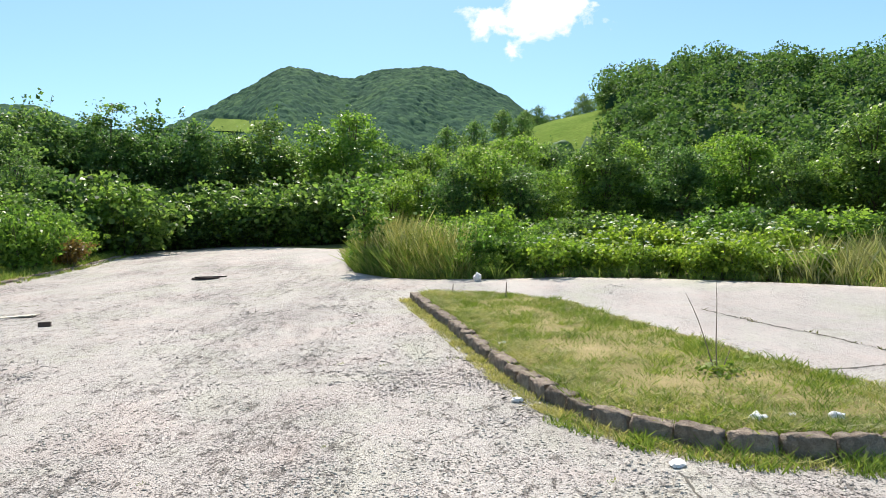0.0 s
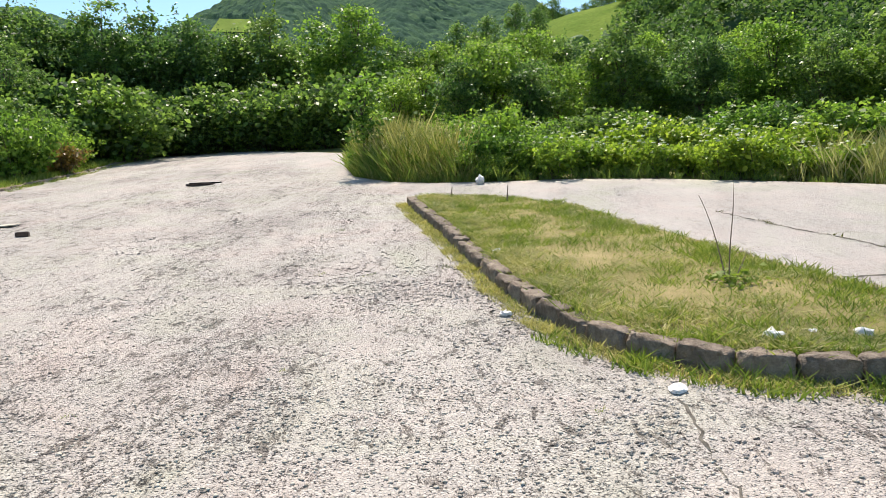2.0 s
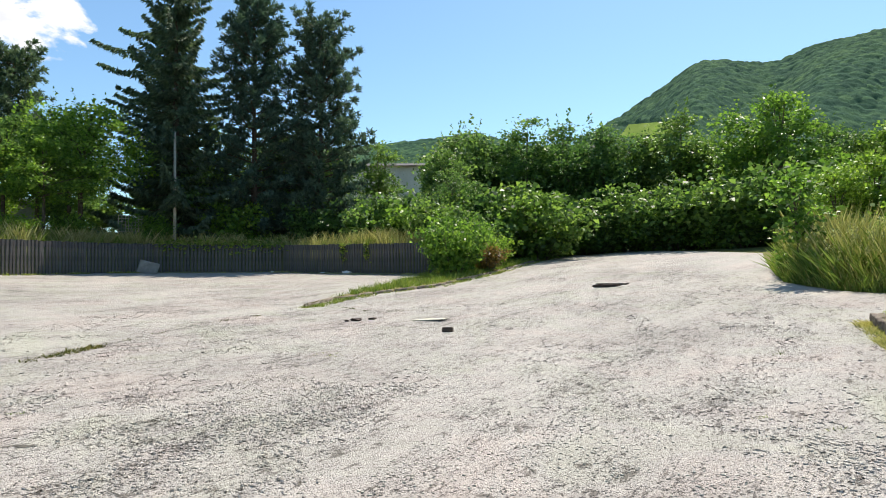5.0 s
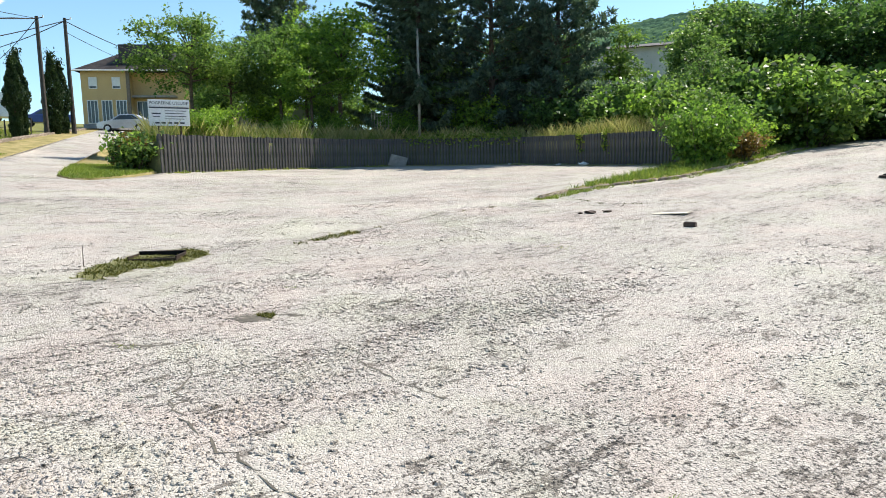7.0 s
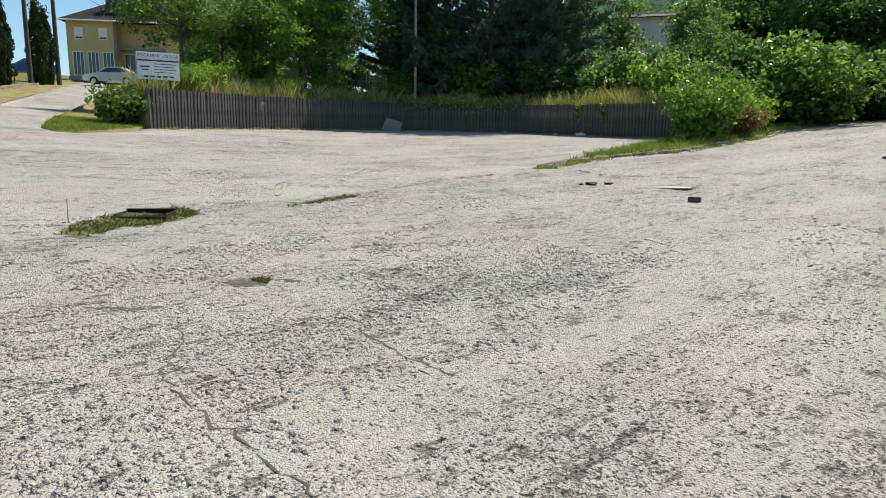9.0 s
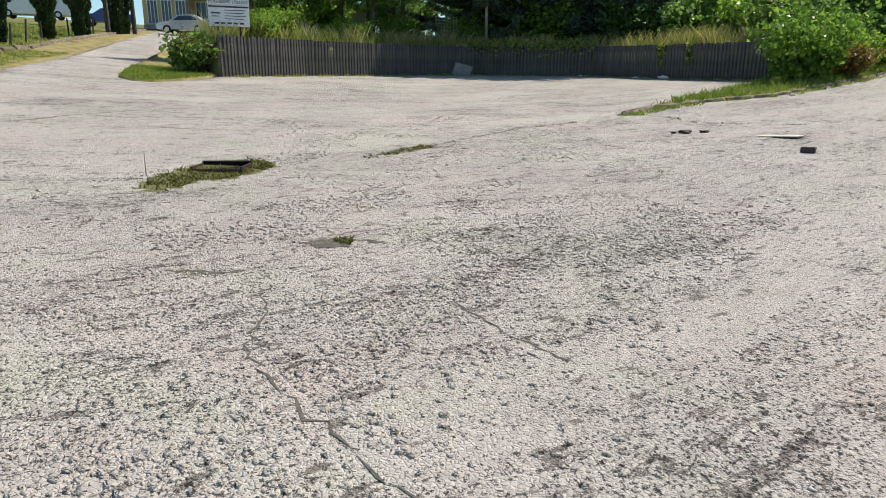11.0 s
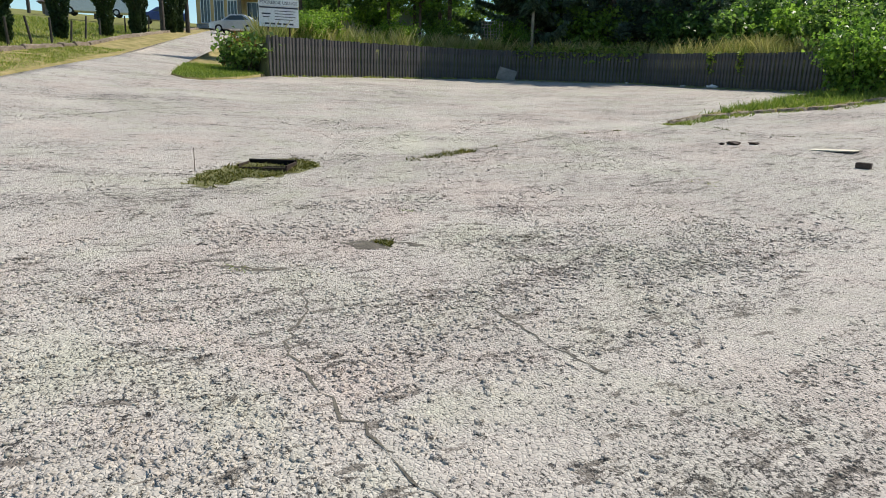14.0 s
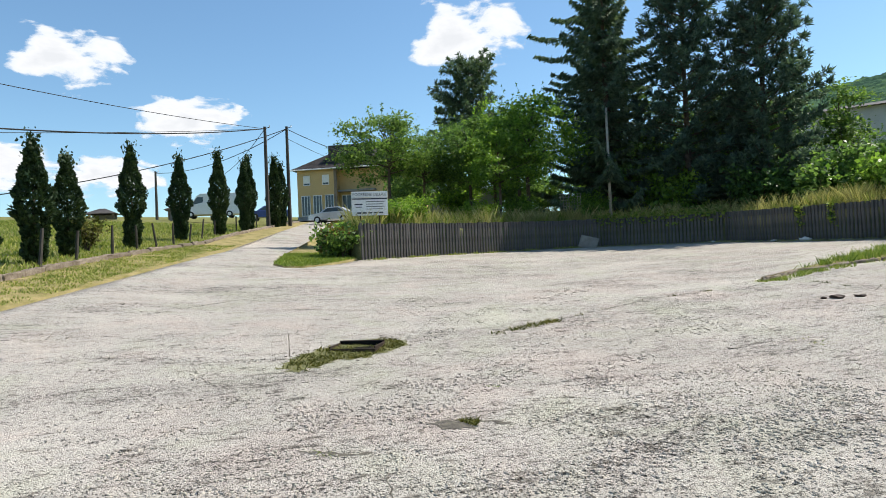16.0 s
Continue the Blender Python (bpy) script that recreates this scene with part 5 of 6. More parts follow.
for i, (x, y, a) in enumerate(along([(x + 0.7, y + 1.8) for x, y in line], 0.95, 0.1, g)):
    place(ELDER[i % 2], x + g.normal() * 0.2, y + g.normal() * 0.3, H(x, y) - 0.05, g.uniform(0, 360), g.uniform(0.7, 0.95))
for i in range(15):
    a, r = 1.5 - i * 2.6, 22.8 + g.uniform(-1, 1) - i * 0.12
    x, y = at_yaw(a, r)
    place(BUSH[i % 3], x, y, H(x, y) - 0.2, g.uniform(0, 360), g.uniform(0.45, 0.65), 0.85)
for i, (x, y, k) in enumerate([(-2.2, 20.6, 0.55), (-1.5, 18.9, 0.42), (-0.3, 18.3, 0.5), (0.9, 17.5, 0.55), (1.5, 17.2, 0.5), (-0.9, 19.6, 0.65), (0.4, 19.0, 0.7)]):
    place(BUSH[1], x, y, H(x, y) - 0.05, i * 67, k * 0.5, 0.9)
grass("road_edge_grass", band(VEG_EDGE[4:], 0.0, 0.8), 6000, 0.28, 0.012, L_FRESH, "green grass along the crossing road's edge", -0.03, 0.45, 260)
DRY = [(7.6, 14.2), (9.3, 12.9), (14.0, 9.7), (20.0, 6.5), (22.0, 10.0), (14.0, 15.0), (10.5, 18.0), (8.4, 17.0)]
grass("dry_grass", DRY, 14000, 0.75, 0.007, L_STRAW, "tall dry grass beside the crossing road", -0.05, 0.3, 500)
grass("dry_grass", DRY, 11000, 0.6, 0.008, L_GRASS, "green undergrowth beside the crossing road", -0.05, 0.35, 500)

# wild stalks on the island, weed by the gully
for x, y, h, bend in ((3.15, 6.95, 1.05, 0.02), (3.13, 6.97, 0.92, -0.32), (3.2, 6.92, 0.36, 0.28)):
    bm = bmesh.new()
    last = Vector((0, 0, 0))
    for i in range(1, 7):
        nxt = Vector((bend * h * (i / 6) ** 1.4, 0.02 * math.sin(i), h * i / 6))
        tube(bm, last, nxt, 0.009 - 0.001 * (i - 1), 0.008 - 0.001 * i, 5)
        last = nxt
    s = part("dry_stalk", bm, M_WOOD, None)
    s.matrix_basis = pose(x, y, H(x, y) + 0.10)
    tagged(s, "thin bare dry weed stalk on the island", "stalk")
for x, y, h in ((1.49, 13.0, 0.32), (0.42, 13.85, 0.22), (-9.75, 2.62, 0.3)):
    s = part("dry_stalk", tube(bmesh.new(), (0, 0, -0.05), (0.03, 0.0, h), 0.016 if x > 0 else 0.006, 0.008 if x > 0 else 0.003, 6), M_WOOD, None)
    s.matrix_basis = pose(x, y, H(x, y) + (0.12 if x > 0 else 0))
    tagged(s, "short dry stalk standing in the ground", "stalk")
g = np.random.default_rng(3)
q = np.array([(3.15, 6.9, 0.15)]) + g.normal(size=(260, 3)) * (0.14, 0.12, 0.05)
q[:, 2] = np.abs(q[:, 2] - 0.1) + np.array([H(a, b) for a, b in q[:, :2]]) + 0.12
v, f = leaves(g, q, 0.05, 1.0)
tagged(raw("weed_plant", v, f, L_FRESH), "low broad-leaved weed round the stalks", "weed", kind="stuff")

# loose chips on the asphalt
g = np.random.default_rng(17)
spots = np.r_[g.uniform((-12, 0.5), (4.5, 12.0), (14000, 2)), g.uniform((-7.0, 1.0), (3.0, 7.5), (30000, 2))]
keepers = np.array([noise.noise(Vector((a * 0.55, b * 0.35, 0.3))) + 0.5 * noise.noise(Vector((a * 1.7, b * 1.7, 4.1))) for a, b in spots])
spots = spots[(keepers + g.normal(size=len(spots)) * 0.24 > 0.05) & ~inside(island_outline, spots)]
n = len(spots)
oct_v = np.array([(1, 0, 0), (0.2, 1, 0), (-1, 0.15, 0), (-0.1, -1, 0), (0.1, 0.1, 0.7), (0, 0, -0.5)])
oct_f = np.array([(0, 1, 4), (1, 2, 4), (2, 3, 4), (3, 0, 4), (1, 0, 5), (2, 1, 5), (3, 2, 5), (0, 3, 5)])
sz = 0.005 + 0.013 * g.uniform(0, 1, (n, 1, 1)) ** 2.2
v = (oct_v[None] + g.normal(size=(n, 6, 3)) * 0.22) * sz * (1, 1, 0.7)
a = g.uniform(0, 6.28, n)
v = np.stack([v[..., 0] * np.cos(a)[:, None] - v[..., 1] * np.sin(a)[:, None], v[..., 0] * np.sin(a)[:, None] + v[..., 1] * np.cos(a)[:, None], v[..., 2]], -1)
v += np.c_[spots, hill(spots[:, 0], spots[:, 1]) + 0.003][:, None]
M_CHIP = leafy("stone_chips", (0.24, 0.215, 0.195), (0.42, 0.39, 0.35), (0.56, 0.525, 0.475), 0.0, 0.85, 0.0)
tagged(raw("stone_chips", v.reshape(-1, 3), (oct_f[None] + (np.arange(n) * 6)[:, None, None]).reshape(-1, 3), M_CHIP), "loose pale stone chips scattered over the asphalt", "gravel", kind="stuff")

# flakes of the top layer, lifted at one edge
g = np.random.default_rng(23)
spots = np.r_[g.uniform((-15, -1.0), (4.5, 16.0), (52000, 2)), g.uniform((-8.0, 1.0), (3.0, 8.0), (38000, 2))]
worn = np.array([noise.noise(Vector((a * 0.5 + b * 0.2, b * 0.3, 7.3))) + 0.6 * noise.noise(Vector((a * 1.5, b * 1.3, 2.1))) for a, b in spots])
near_crack = np.zeros(len(spots), bool)
for line, w in CRACKS:
    q = np.array(round_off(line, 1))
    for u, v in zip(q, q[1:]):
        t = np.clip(((spots - u) @ (v - u)) / ((v - u) @ (v - u)), 0, 1)
        near_crack |= np.linalg.norm(spots - u - t[:, None] * (v - u), axis=1) < 0.07
spots = spots[(worn + g.normal(size=len(spots)) * 0.16 > 0.34) & ~inside(island_outline, spots) & ~inside(MOSS, spots) & ~near_crack]
n = len(spots)
ring = np.array([(math.cos(a) * r, math.sin(a) * r) for a, r in ((0.1, 1.0), (1.5, 0.8), (3.0, 1.05), (4.6, 0.85))])
flat = ring[None] * g.uniform(0.7, 1.25, (n, 4, 1)) * (0.010 + 0.026 * g.uniform(0, 1, (n, 1, 1)) ** 2.4)
a = g.uniform(0, 6.28, n)
flat = np.stack([flat[..., 0] * np.cos(a)[:, None] - flat[..., 1] * np.sin(a)[:, None], flat[..., 0] * np.sin(a)[:, None] + flat[..., 1] * np.cos(a)[:, None]], -1)
thick = 0.003 + 0.16 * np.abs(flat).max((1, 2))
tilt = g.normal(size=(n, 1, 2)) * 0.16
top = np.concatenate([flat * 0.96, (thick[:, None] + (flat * tilt).sum(2))[..., None]], 2)
low = np.concatenate([flat, np.full((n, 4, 1), -0.004)], 2)
v = np.concatenate([top, low], 1) + np.c_[spots, hill(spots[:, 0], spots[:, 1])][:, None]
shell = np.array([(0, 1, 2, 3)] + [(i, 4 + i, 4 + (i + 1) % 4, (i + 1) % 4) for i in range(4)])
faces = (shell[None] + 8 * np.arange(n)[:, None, None]).reshape(-1, 4)
tagged(raw("asphalt_flakes", v.reshape(-1, 3), faces, M_ASPHALT), "pale loosened flakes of the old asphalt's top layer", "gravel", kind="stuff")

# ---- creeper and shrubs on the fence ----
g = np.random.default_rng(19)
pts = []
for x, y, a in along(FENCE[3:5], 0.25, 0.1, g):
    for _ in range(34):
        pts.append((x + g.normal() * 0.22, y - abs(g.normal()) * 0.1 + 0.05, H(x, y) + 1.44 + g.normal() * 0.16 - (0.5 * g.random() if g.random() < 0.12 else 0)))
for x, y in ((-22.0, 24.42), (-20.5, 24.48)):
    for i in range(60):
        pts.append((x + g.normal() * 0.12, y - 0.05 - 0.04 * g.random(), H(x, y) + 1.46 - abs(g.normal()) * 0.4))
v, f = leaves(g, np.array(pts), 0.13, 0.6)
tagged(raw("creeper", v, f, L_FRESH), "green creeper spilling over the fence's top", "creeper", kind="stuff")
END_SHRUB = shrub("fence_end_shrub", 66, 1.45, 0.95, 2600, 0.12, L_TREE, "dark green shrub crowding the fence's end", "bush", "", 12)
END_SHRUB.matrix_basis = pose(-26.5, 5.85, H(-26.5, 5.85)) @ Matrix.Diagonal((1.15, 1.15, 1.2, 1))
place(RUSTY, -26.7, 5.7, H(-26.7, 5.7) + 0.15, 40, 1.0)
for i, (x, y, s) in enumerate([(-29.5, 9.6, 0.7), (-31.0, 13.5, 0.6), (-28.2, 8.4, 0.6), (-32.5, 16.5, 0.7), (-31.6, 20.0, 0.8)]):
    place(KERB_BUSH, x, y, bed_height(x, y) - 0.05, i * 61, s)
bare = part("bare_pole", tube(bmesh.new(), (0, 0, -0.5), (0, 0, 6.1), 0.09, 0.06, 12), M_PALE_WOOD, None, smooth=True)
bare.matrix_basis = pose(-30.7, 20.95, bed_height(-30.7, 20.95))
tagged(bare, "bleached bare wooden pole standing behind the fence", "pole")
lattice = thing("lattice_panel", -31.3, 18.9, bed_height(-31.3, 18.9), "small pale lattice panel on the bank", "trellis", turn=78)
for i in range(8):
    part("slat", box(bmesh.new(), -0.55 + i * 0.157, -0.53 + i * 0.157, -0.012, 0.012, 0.0 if i in (0, 7) else 0.75, 1.6), M_PALE_WOOD, lattice)
for i in range(6):
    part("rail", box(bmesh.new(), -0.58, 0.6, 0.013, 0.03, 0.78 + i * 0.16, 0.80 + i * 0.16), M_PALE_WOOD, lattice)


# ---- clipped thujas, paddock posts ----
def thuja(seed, height, radius, waist):
    g = np.random.default_rng(seed)
    t = thing("clipped_thuja", 0, 0, 0, "dark narrow thuja clipped to a column with a feathery tip", "tree", "thujas along the drive")
    part("trunk", tube(bmesh.new(), (0, 0, -0.2), (0, 0, height * 0.6), 0.07, 0.03, 7), M_BARK, t)
    n = 7500
    f = g.uniform(0.02, 1, n)
    prof = np.interp(f, [0, 0.05, 0.2, 0.28, 0.42, 0.55, 0.7, 0.83, 0.93, 1.0], [0.35, 0.55, 0.66, waist, 1.05, 0.98, 0.68, 0.42, 0.24, 0.05])
    a = g.uniform(0, 6.28, n)
    r = radius * prof * (1 - 0.35 * g.uniform(0, 1, n) ** 2) * (1 + 0.12 * np.sin(a * 5 + f * 21) + 0.12 * np.sin(f * 40 + a * 2))
    p = np.stack([np.cos(a) * r, np.sin(a) * r, f * height], 1)
    tip = g.normal(size=(160, 3)) * (0.13, 0.13, 0.2) * radius * 2 + (0, 0, height * 0.95)
    out = np.stack([np.cos(a), np.sin(a), 0.9 + 0 * a], 1)
    v, fc = leaves(g, np.r_[p, tip], 0.115, 0.2, 2.1, 0.35, np.r_[out, np.tile((0, 0, 1.0), (160, 1))])
    raw("crown", v, fc, L_CYPRESS, t)
    return t


THUJAS = [thuja(100 + i, 3.6, 0.5, w) for i, w in enumerate((0.6, 0.7, 0.5))]
for i, (x, y, h, s) in enumerate([(-22.9, -3.7, 3.75, 1.05), (-26.0, -3.5, 3.5, 1.0), (-31.8, -2.3, 4.5, 1.1), (-39.0, -0.9, 4.6, 1.15), (-44.1, 1.0, 5.3, 1.15), (-48.6, 2.6, 5.0, 1.1), (-49.8, 2.9, 5.4, 1.15), (-54.0, 5.0, 5.7, 1.2), (-55.6, 5.6, 5.3, 1.2), (-20.6, -4.3, 1.7, 0.75)]):
    place(THUJAS[i % 3], x, y, H(x, y) - 0.1, i * 70, s, h / 3.6 / s)
posts = [(-19.6, -3.75), (-21.8, -3.3), (-24.0, -2.85), (-27.2, -2.35), (-30.0, -1.9), (-32.6, -1.45), (-35.0, -0.95), (-38.0, -0.4), (-40.5, 0.1), (-43.5, 0.7), (-46.5, 1.3), (-50.0, 2.0), (-53.5, 2.8), (-57.0, 3.6)]
for i, (x, y) in enumerate(posts):
    g = np.random.default_rng(200 + i)
    p = part("paddock_post", tube(bmesh.new(), (0, 0, -0.3), (0, 0, 0.95 + g.uniform(-0.12, 0.12)), 0.055, 0.045, 7), M_TAR, None)
    p.matrix_basis = pose(x, y, H(x, y), g.normal() * 4, g.normal() * 4, 0)
    tagged(p, "short dark wooden paddock post", "post", "posts along the drive")
dark_bush = shrub("bare_bush", 67, 1.4, 0.8, 900, 0.12, L_MOSS, "brown thin-leaved bush between the posts", "bush", "", 14)
dark_bush.matrix_basis = pose(-29.3, -3.6, H(-29.3, -3.6))

# ---- utility poles and wires ----
def pole(x, y, h, label):
    ob = thing("utility_pole", x, y, H(x, y), label, "pole", "utility poles")
    part("shaft", tube(bmesh.new(), (0, 0, -0.6), (0, 0, h), 0.17, 0.11, 10), M_TAR, ob)
    part("bracket", tube(bmesh.new(), (0, 0, h - 0.15), (0.35, 0.35, h - 0.1), 0.03, 0.03, 6), M_IRON, ob)
    part("insulator", tube(bmesh.new(), (0.35, 0.35, h - 0.12), (0.35, 0.35, h + 0.06), 0.05, 0.035, 8), M_WHITE_PAINT, ob)
    return ob


POLE_A, POLE_B = (-53.0, 4.4), (-56.0, 6.3)
pole(*POLE_A, 7.95, "dark wooden utility pole beside the drive")
pole(*POLE_B, 8.4, "dark wooden utility pole carrying several wires")
pole(-80.6, -6.6, 5.2, "distant thin wooden utility pole")
pole(-81.0, -0.7, 4.6, "distant thin wooden utility pole")
TA, TB = (*POLE_A, H(*POLE_A) + 7.8), (*POLE_B, H(*POLE_B) + 8.2)


def wire(a, b, sag, thick):
    curve = bpy.data.curves.new("overhead_wire", "CURVE")
    curve.dimensions, curve.bevel_depth, curve.bevel_resolution = "3D", thick, 1
    line = curve.splines.new("POLY")
    line.points.add(24)
    a, b = Vector(a), Vector(b)
    for i in range(25):
        t = i / 24
        p = a.lerp(b, t) - Vector((0, 0, sag * 4 * t * (1 - t)))
        line.points[i].co = (*p, 1)
    curve.materials.append(M_RUBBER)
    return tagged(new("overhead_wire", curve), "black overhead wire slung between utility poles", "wire", "overhead wires")


def beyond(a, b, k=0.7):
    """From a through b and on."""
    return tuple(np.array(b) + k * (np.array(b) - np.array(a)))


WIRES = [(TA, beyond(TA, (-35.6, -8.2, 11.3)), 0.5, 0.02), (TA, beyond(TA, (-35.6, -8.3, 9.6)), 0.9, 0.04), (TA, beyond(TA, (-37.5, -8.9, 9.2)), 0.3, 0.018), (TB, beyond(TB, (-44.2, -10.9, 8.2)), 1.6, 0.035)]
for a, b, sag, th in WIRES:
    wire(a, b, sag, th)
wire(TB, (-75.0, 17.0, 14.0), 0.3, 0.03)
wire((TB[0], TB[1], TB[2] - 0.8), (-75.0, 17.0, 12.6), 0.3, 0.02)
wire(TB, (-80.6, -6.6, H(-80.6, -6.6) + 5.0), 1.0, 0.03)
wire(TA, (-81.0, -0.7, H(-81, -0.7) + 4.4), 0.8, 0.025)


# ---- houses ----
def window(parent, x, z, w, h, y=-0.02, bars=1):
    f = bmesh.new()
    for x0, x1, z0, z1 in ((x, x + 0.07, z, z + h), (x + w - 0.07, x + w, z, z + h), (x + 0.07, x + w - 0.07, z, z + 0.07), (x + 0.07, x + w - 0.07, z + h - 0.07, z + h)):
        box(f, x0, x1, y - 0.05, y + 0.04, z0, z1)
    for i in range(bars):
        xm = x + w * (i + 1) / (bars + 1)
        box(f, xm - 0.03, xm + 0.03, y - 0.045, y + 0.04, z + 0.07, z + h - 0.07)
    win = part("window", f, M_WHITE_PAINT, parent, "white framed window")
    part("pane", box(bmesh.new(), x + 0.07, x + w - 0.07, y - 0.01, y + 0.01, z + 0.07, z + h - 0.07), M_GLASS, win)
    return win


house = thing("yellow_house", -75.8, 8.7, H(-75.8, 8.7) - 0.2, "two-storey cream-yellow house with dark roof and glazed ground floor", "house", turn=64)
hz = 7.25 - (H(-75.8, 8.7) - 0.2)
bm = bmesh.new()
box(bm, 0, 4.6, 0.3, 11, 0, hz + 5.6)
box(bm, 4.6, 14, 1.6, 11, 0, hz + 5.6)
part("wall", bm, M_PAINT, house)
part("plinth", box(bmesh.new(), -0.05, 4.65, 0.22, 0.3, 0, hz + 0.15), M_CONCRETE, house)
for i in range(3):
    window(house, 0.45 + i * 1.4, hz + 0.2, 1.05, 2.35, 0.27, 2)
window(house, 4.9, hz + 0.2, 1.6, 2.35, 1.57, 2)
for x in (0.75, 3.0):
    win = window(house, x, hz + 3.7, 0.8, 1.15, 0.27, 0)
    part("blind", box(bmesh.new(), x + 0.072, x + 0.728, 0.235, 0.255, hz + 3.95, hz + 4.778), M_WHITE_PAINT, win, "lowered white roller blind")
part("pilaster", box(bmesh.new(), 4.4, 4.72, 0.15, 0.32, 0, hz + 5.5), M_WOOD, house)
part("balcony", box(bmesh.new(), 4.7, 9, 0.6, 1.6, hz + 2.85, hz + 3.05, 0.02), M_CONCRETE, house)
bm = bmesh.new()
vs = [bm.verts.new(c) for c in ((-0.6, -0.3, hz + 5.5), (14.6, -0.3, hz + 5.5), (14.6, 11.6, hz + 5.5), (-0.6, 11.6, hz + 5.5), (3.6, 5.6, hz + 8.6), (11, 5.6, hz + 8.6))]
for q in ((0, 1, 5, 4), (1, 2, 5), (2, 3, 4, 5), (3, 0, 4), (3, 2, 1, 0)):
    bm.faces.new([vs[i] for i in q])
bmesh.ops.solidify(bm, geom=bm.faces[:], thickness=0.12)
part("roof", bm, M_ROOF, house, "dark tiled hipped roof")
part("dormer", box(bmesh.new(), 3.4, 8.6, 1.6, 6.0, hz + 6.0, hz + 8.4, 0.05), M_ROOF, house, "dark clad dormer")
part("gutter", tube(bmesh.new(), (-0.6, -0.34, hz + 5.45), (14.6, -0.34, hz + 5.45), 0.07, 0.07, 8), M_WHITE_PAINT, house)
part("chimney", box(bmesh.new(), 9.2, 9.9, 5.2, 5.9, hz + 8.0, hz + 9.4, 0.02), M_CONCRETE, house)

pale = thing("pale_house", -38.6, 47.8, H(-38.6, 47.8), "pale rendered house half hidden behind trees", "house", turn=38)
pz = 8.6 - H(-38.6, 47.8)
part("wall", box(bmesh.new(), -4.5, 3.1, 0, 7, 0, pz + 3.6), M_LIGHT_WALL, pale)
bm = bmesh.new()
vs = [bm.verts.new(c) for c in ((-5, -0.5, pz + 3.5), (3.6, -0.5, pz + 3.5), (3.6, 7.5, pz + 3.5), (-5, 7.5, pz + 3.5), (-5, 3.5, pz + 4.4), (3.6, 3.5, pz + 4.4))]
for q in ((0, 1, 5, 4), (2, 3, 4, 5), (1, 2, 5), (3, 0, 4), (3, 2, 1, 0)):
    bm.faces.new([vs[i] for i in q])
part("roof", bm, M_ROOF, pale)
window(pale, -3.2, pz + 0.9, 1.4, 1.3, -0.02, 1)

shed = thing("white_canopy_shed", -46.8, 16.7, H(-46.8, 16.7), "low shed with a white sheet roof behind the trees", "shed", turn=70)
sz_ = 6.7 - H(-46.8, 16.7)
part("wall", box(bmesh.new(), -1, 4.5, 0, 4, 0, sz_ + 0.2), M_CONCRETE, shed)
bm = bmesh.new()
box(bm, -1.4, 4.9, -0.5, 4.5, sz_ + 0.2, sz_ + 0.35)
part("roof", bm, M_WHITE_PAINT, shed, "white sheet roof")
for x, y, w, h, lab in ((-75.8, -5.0, 2.0, 1.3, "small grey shed with a dark gable roof"), (-74.8, -12.5, 2.4, 0.9, "low dark open shelter in the field")):
    b = thing("field_shed", x, y, H(x, y), lab, "shed", turn=88)
    zz = 7.2 - H(x, y)
    for px in (0.1, w - 0.1):
        part("post", box(bmesh.new(), px - 0.1, px + 0.1, 0.1, 0.3, -0.2, zz + h), M_WOOD, b)
    part("wall", box(bmesh.new(), 0, w, 1.6, 1.8, -0.2, zz + h), M_CONCRETE, b)
    bm = bmesh.new()
    vs = [bm.verts.new(c) for c in ((-0.4, -0.3, zz + h), (w + 0.4, -0.3, zz + h), (w + 0.4, 2.2, zz + h), (-0.4, 2.2, zz + h), (w * 0.4, 0.9, zz + h + 0.6), (w * 0.6, 0.9, zz + h + 0.6))]
    for q in ((0, 1, 5, 4), (1, 2, 5), (2, 3, 4, 5), (3, 0, 4), (3, 2, 1, 0)):
        bm.faces.new([vs[i] for i in q])
    part("roof", bm, M_ROOF, b)


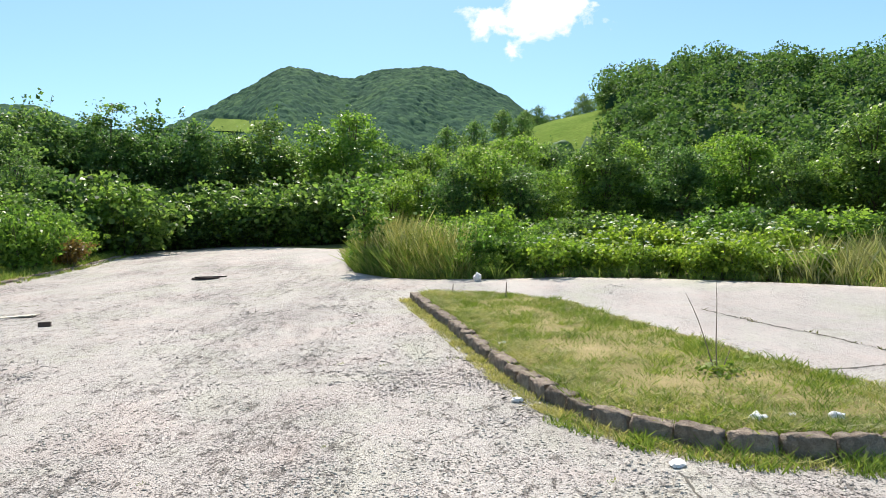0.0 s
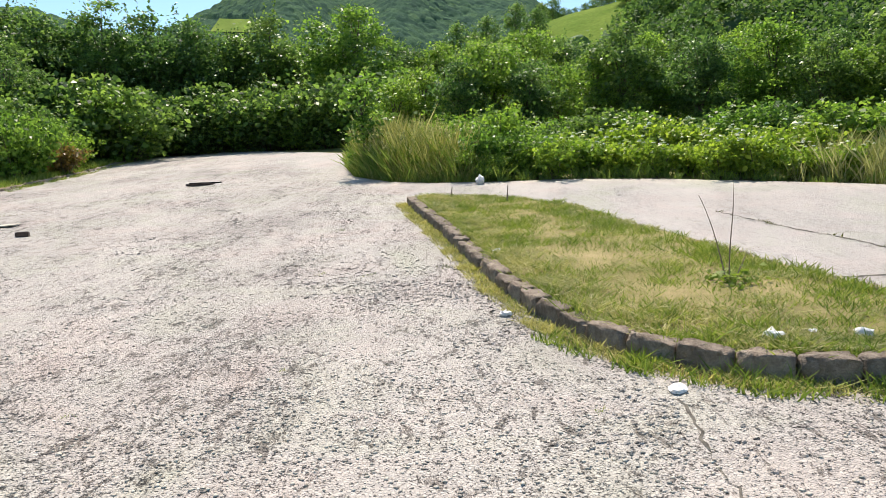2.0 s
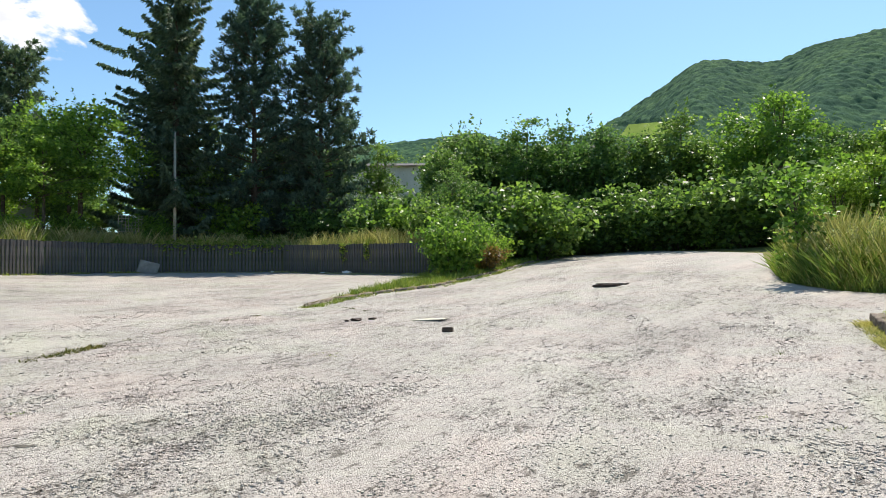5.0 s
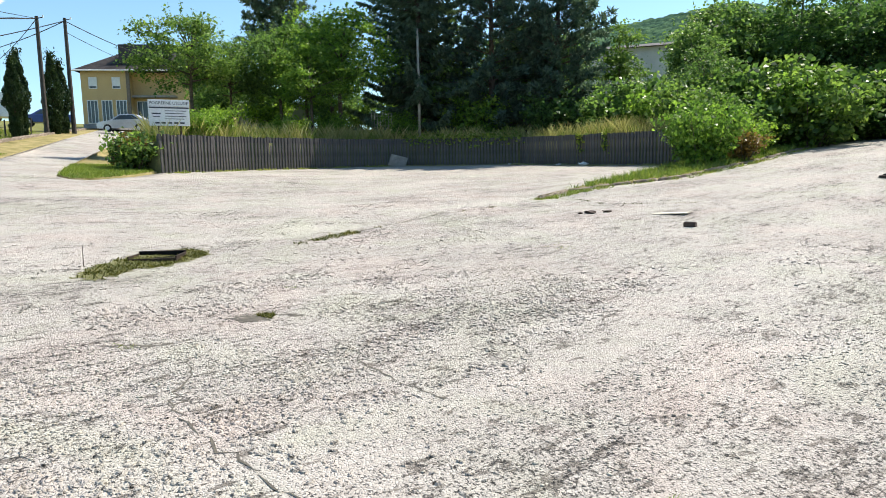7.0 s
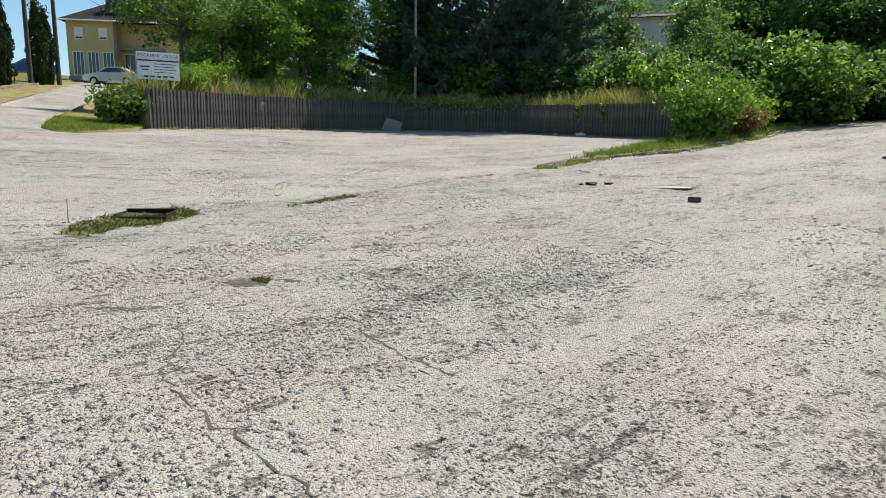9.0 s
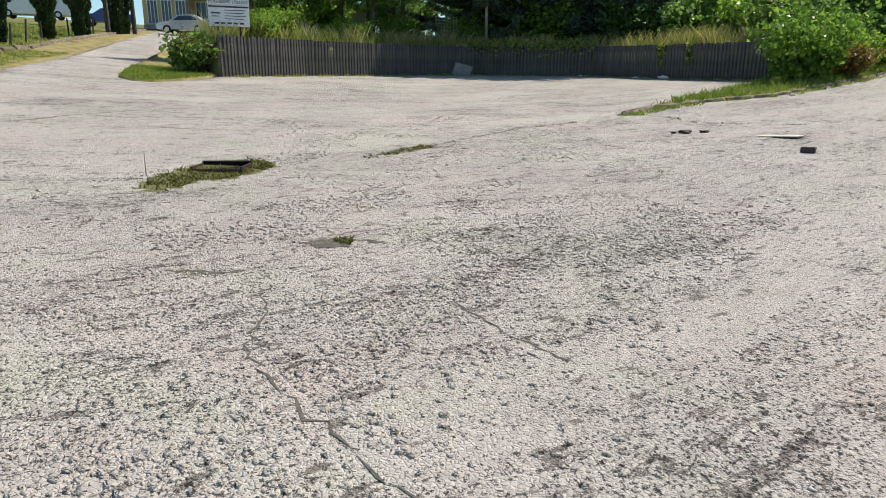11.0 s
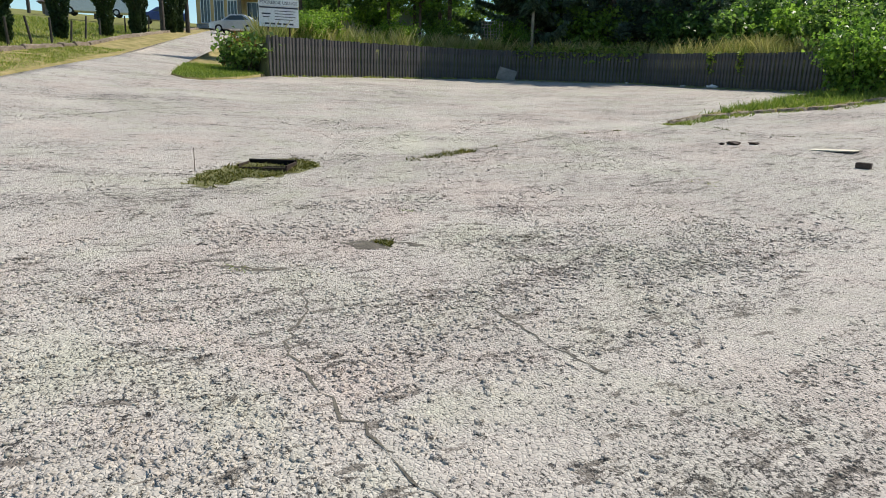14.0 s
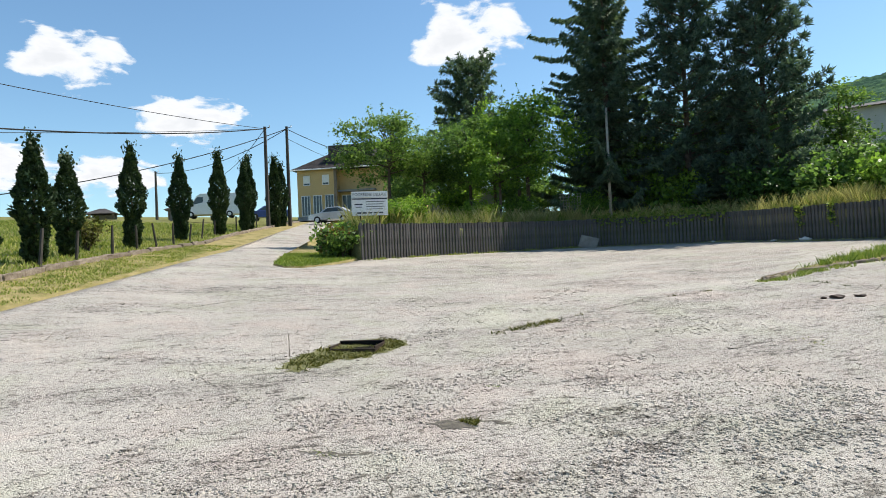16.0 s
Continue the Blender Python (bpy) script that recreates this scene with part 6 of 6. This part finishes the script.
# ---- vehicles ----
def vehicle(name, x, y, z, turn, profile, glass, wheels, width, paint, label, category):
    """A body swept across its width from a side outline, with glass, wheels, bumpers and lamps."""
    v = thing(name, x, y, z, label, category, turn=turn)
    def swept(pts, w, inset=0.0):
        bm = bmesh.new()
        a = [bm.verts.new((px, -w / 2 + inset * (pz > 1.0), pz)) for px, pz in pts]
        b = [bm.verts.new((px, w / 2 - inset * (pz > 1.0), pz)) for px, pz in pts]
        bm.faces.new(a)
        bm.faces.new(b[::-1])
        for i in range(len(pts)):
            j = (i + 1) % len(pts)
            bm.faces.new((a[j], a[i], b[i], b[j]))
        bmesh.ops.recalc_face_normals(bm, faces=bm.faces[:])
        bmesh.ops.bevel(bm, geom=bm.edges[:], offset=0.04, segments=2, affect="EDGES", profile=0.6)
        return bm
    part("body", swept(profile, width, 0.12), paint, v)
    for pts in glass:
        part("window", swept(pts, width + 0.01 - 0.0, 0.10), M_GLASS, v)
    for px in wheels:
        for side in (-1, 1):
            bm = bmesh.new()
            tube(bm, (px, side * (width / 2 - 0.18), 0.32), (px, side * (width / 2 + 0.02), 0.32), 0.32, 0.32, 20)
            w = part("wheel", bm, M_RUBBER, v)
            part("rim", tube(bmesh.new(), (px, side * (width / 2 + 0.0), 0.32), (px, side * (width / 2 + 0.03), 0.32), 0.19, 0.17, 14), M_SILVER, w)
    x0, x1 = min(p[0] for p in profile), max(p[0] for p in profile)
    part("bumper", box(bmesh.new(), x0 - 0.04, x0 + 0.1, -width / 2 + 0.05, width / 2 - 0.05, 0.28, 0.48, 0.03), M_RUBBER, v)
    part("bumper", box(bmesh.new(), x1 - 0.1, x1 + 0.04, -width / 2 + 0.05, width / 2 - 0.05, 0.28, 0.48, 0.03), M_RUBBER, v)
    for side in (-1, 1):
        part("headlight", box(bmesh.new(), x0 - 0.02, x0 + 0.06, side * width * 0.36 - 0.12, side * width * 0.36 + 0.12, 0.62, 0.76, 0.02), M_WHITE_PAINT, v)
        part("tail_light", box(bmesh.new(), x1 - 0.05, x1 + 0.02, side * width * 0.40 - 0.07, side * width * 0.40 + 0.07, 0.7, 0.95, 0.02), M_RED, v)
    return v


VAN = [(0, 0.3), (0, 0.9), (0.25, 1.15), (1.1, 1.3), (1.75, 2.2), (2.1, 2.45), (5.8, 2.5), (5.95, 2.3), (5.95, 0.3)]
VAN_GLASS = [[(1.25, 1.35), (1.78, 2.1), (2.35, 2.1), (2.35, 1.35)]]
CAR = [(0, 0.3), (0, 0.65), (0.15, 0.82), (1.05, 0.95), (1.75, 1.42), (2.9, 1.45), (3.75, 1.0), (4.15, 0.95), (4.2, 0.3)]
CAR_GLASS = [[(1.28, 0.99), (1.83, 1.36), (2.8, 1.38), (3.45, 1.0)]]
vehicle("white_van", -71.5, -3.4, H(-71.5, -3.4), 84, VAN, VAN_GLASS, (1.15, 4.9), 2.0, M_WHITE_PAINT, "white panel van parked behind the thujas", "van")
vehicle("blue_car", -67.0, 3.0, H(-67, 3.0), 84, CAR, CAR_GLASS, (0.85, 3.3), 1.75, M_BLUE, "dark blue car parked behind the thujas", "car")
vehicle("silver_car", -60.5, 8.6, H(-60.5, 8.6), 62, CAR, CAR_GLASS, (0.85, 3.3), 1.75, M_SILVER, "silver car parked at the top of the drive", "car")


# ---- clouds ----
def cloud(yaw, el, wide, high, far=2600):
    """A far backdrop sheet of cloud vapour, slightly dished."""
    w, h = far * math.tan(radians(wide / 2)), far * math.tan(radians(high / 2))
    k = 13
    u = np.linspace(-1.6, 1.6, k)
    v = [(a, 0.25 * (a * a + b * b), b) for b in u for a in u]
    f = [(r * k + c, r * k + c + 1, (r + 1) * k + c + 1, (r + 1) * k + c) for r in range(k - 1) for c in range(k - 1)]
    ob = raw("backdrop_cloud", v, f, M_CLOUD, smooth=True)
    d = far * math.cos(radians(el))
    ob.matrix_basis = pose(-math.sin(radians(yaw)) * d, math.cos(radians(yaw)) * d, far * math.sin(radians(el)), 0, 0, yaw) @ Matrix.Diagonal((w, h, h, 1))
    return tagged(ob, "bright white fair-weather cloud in the sky", "cloud", kind="structure")


for args in ((-9.6, 22.0, 16.5, 11.5), (102.3, 16.5, 13.5, 6.8), (93.4, 12.5, 13, 5.6), (69.6, 19.0, 16.5, 9.6), (108, 8.6, 16, 6.0), (99.5, 8.0, 12, 5.0), (109, 14.2, 4, 2.6), (-35.5, 23.6, 4, 1.6)):
    cloud(*args)
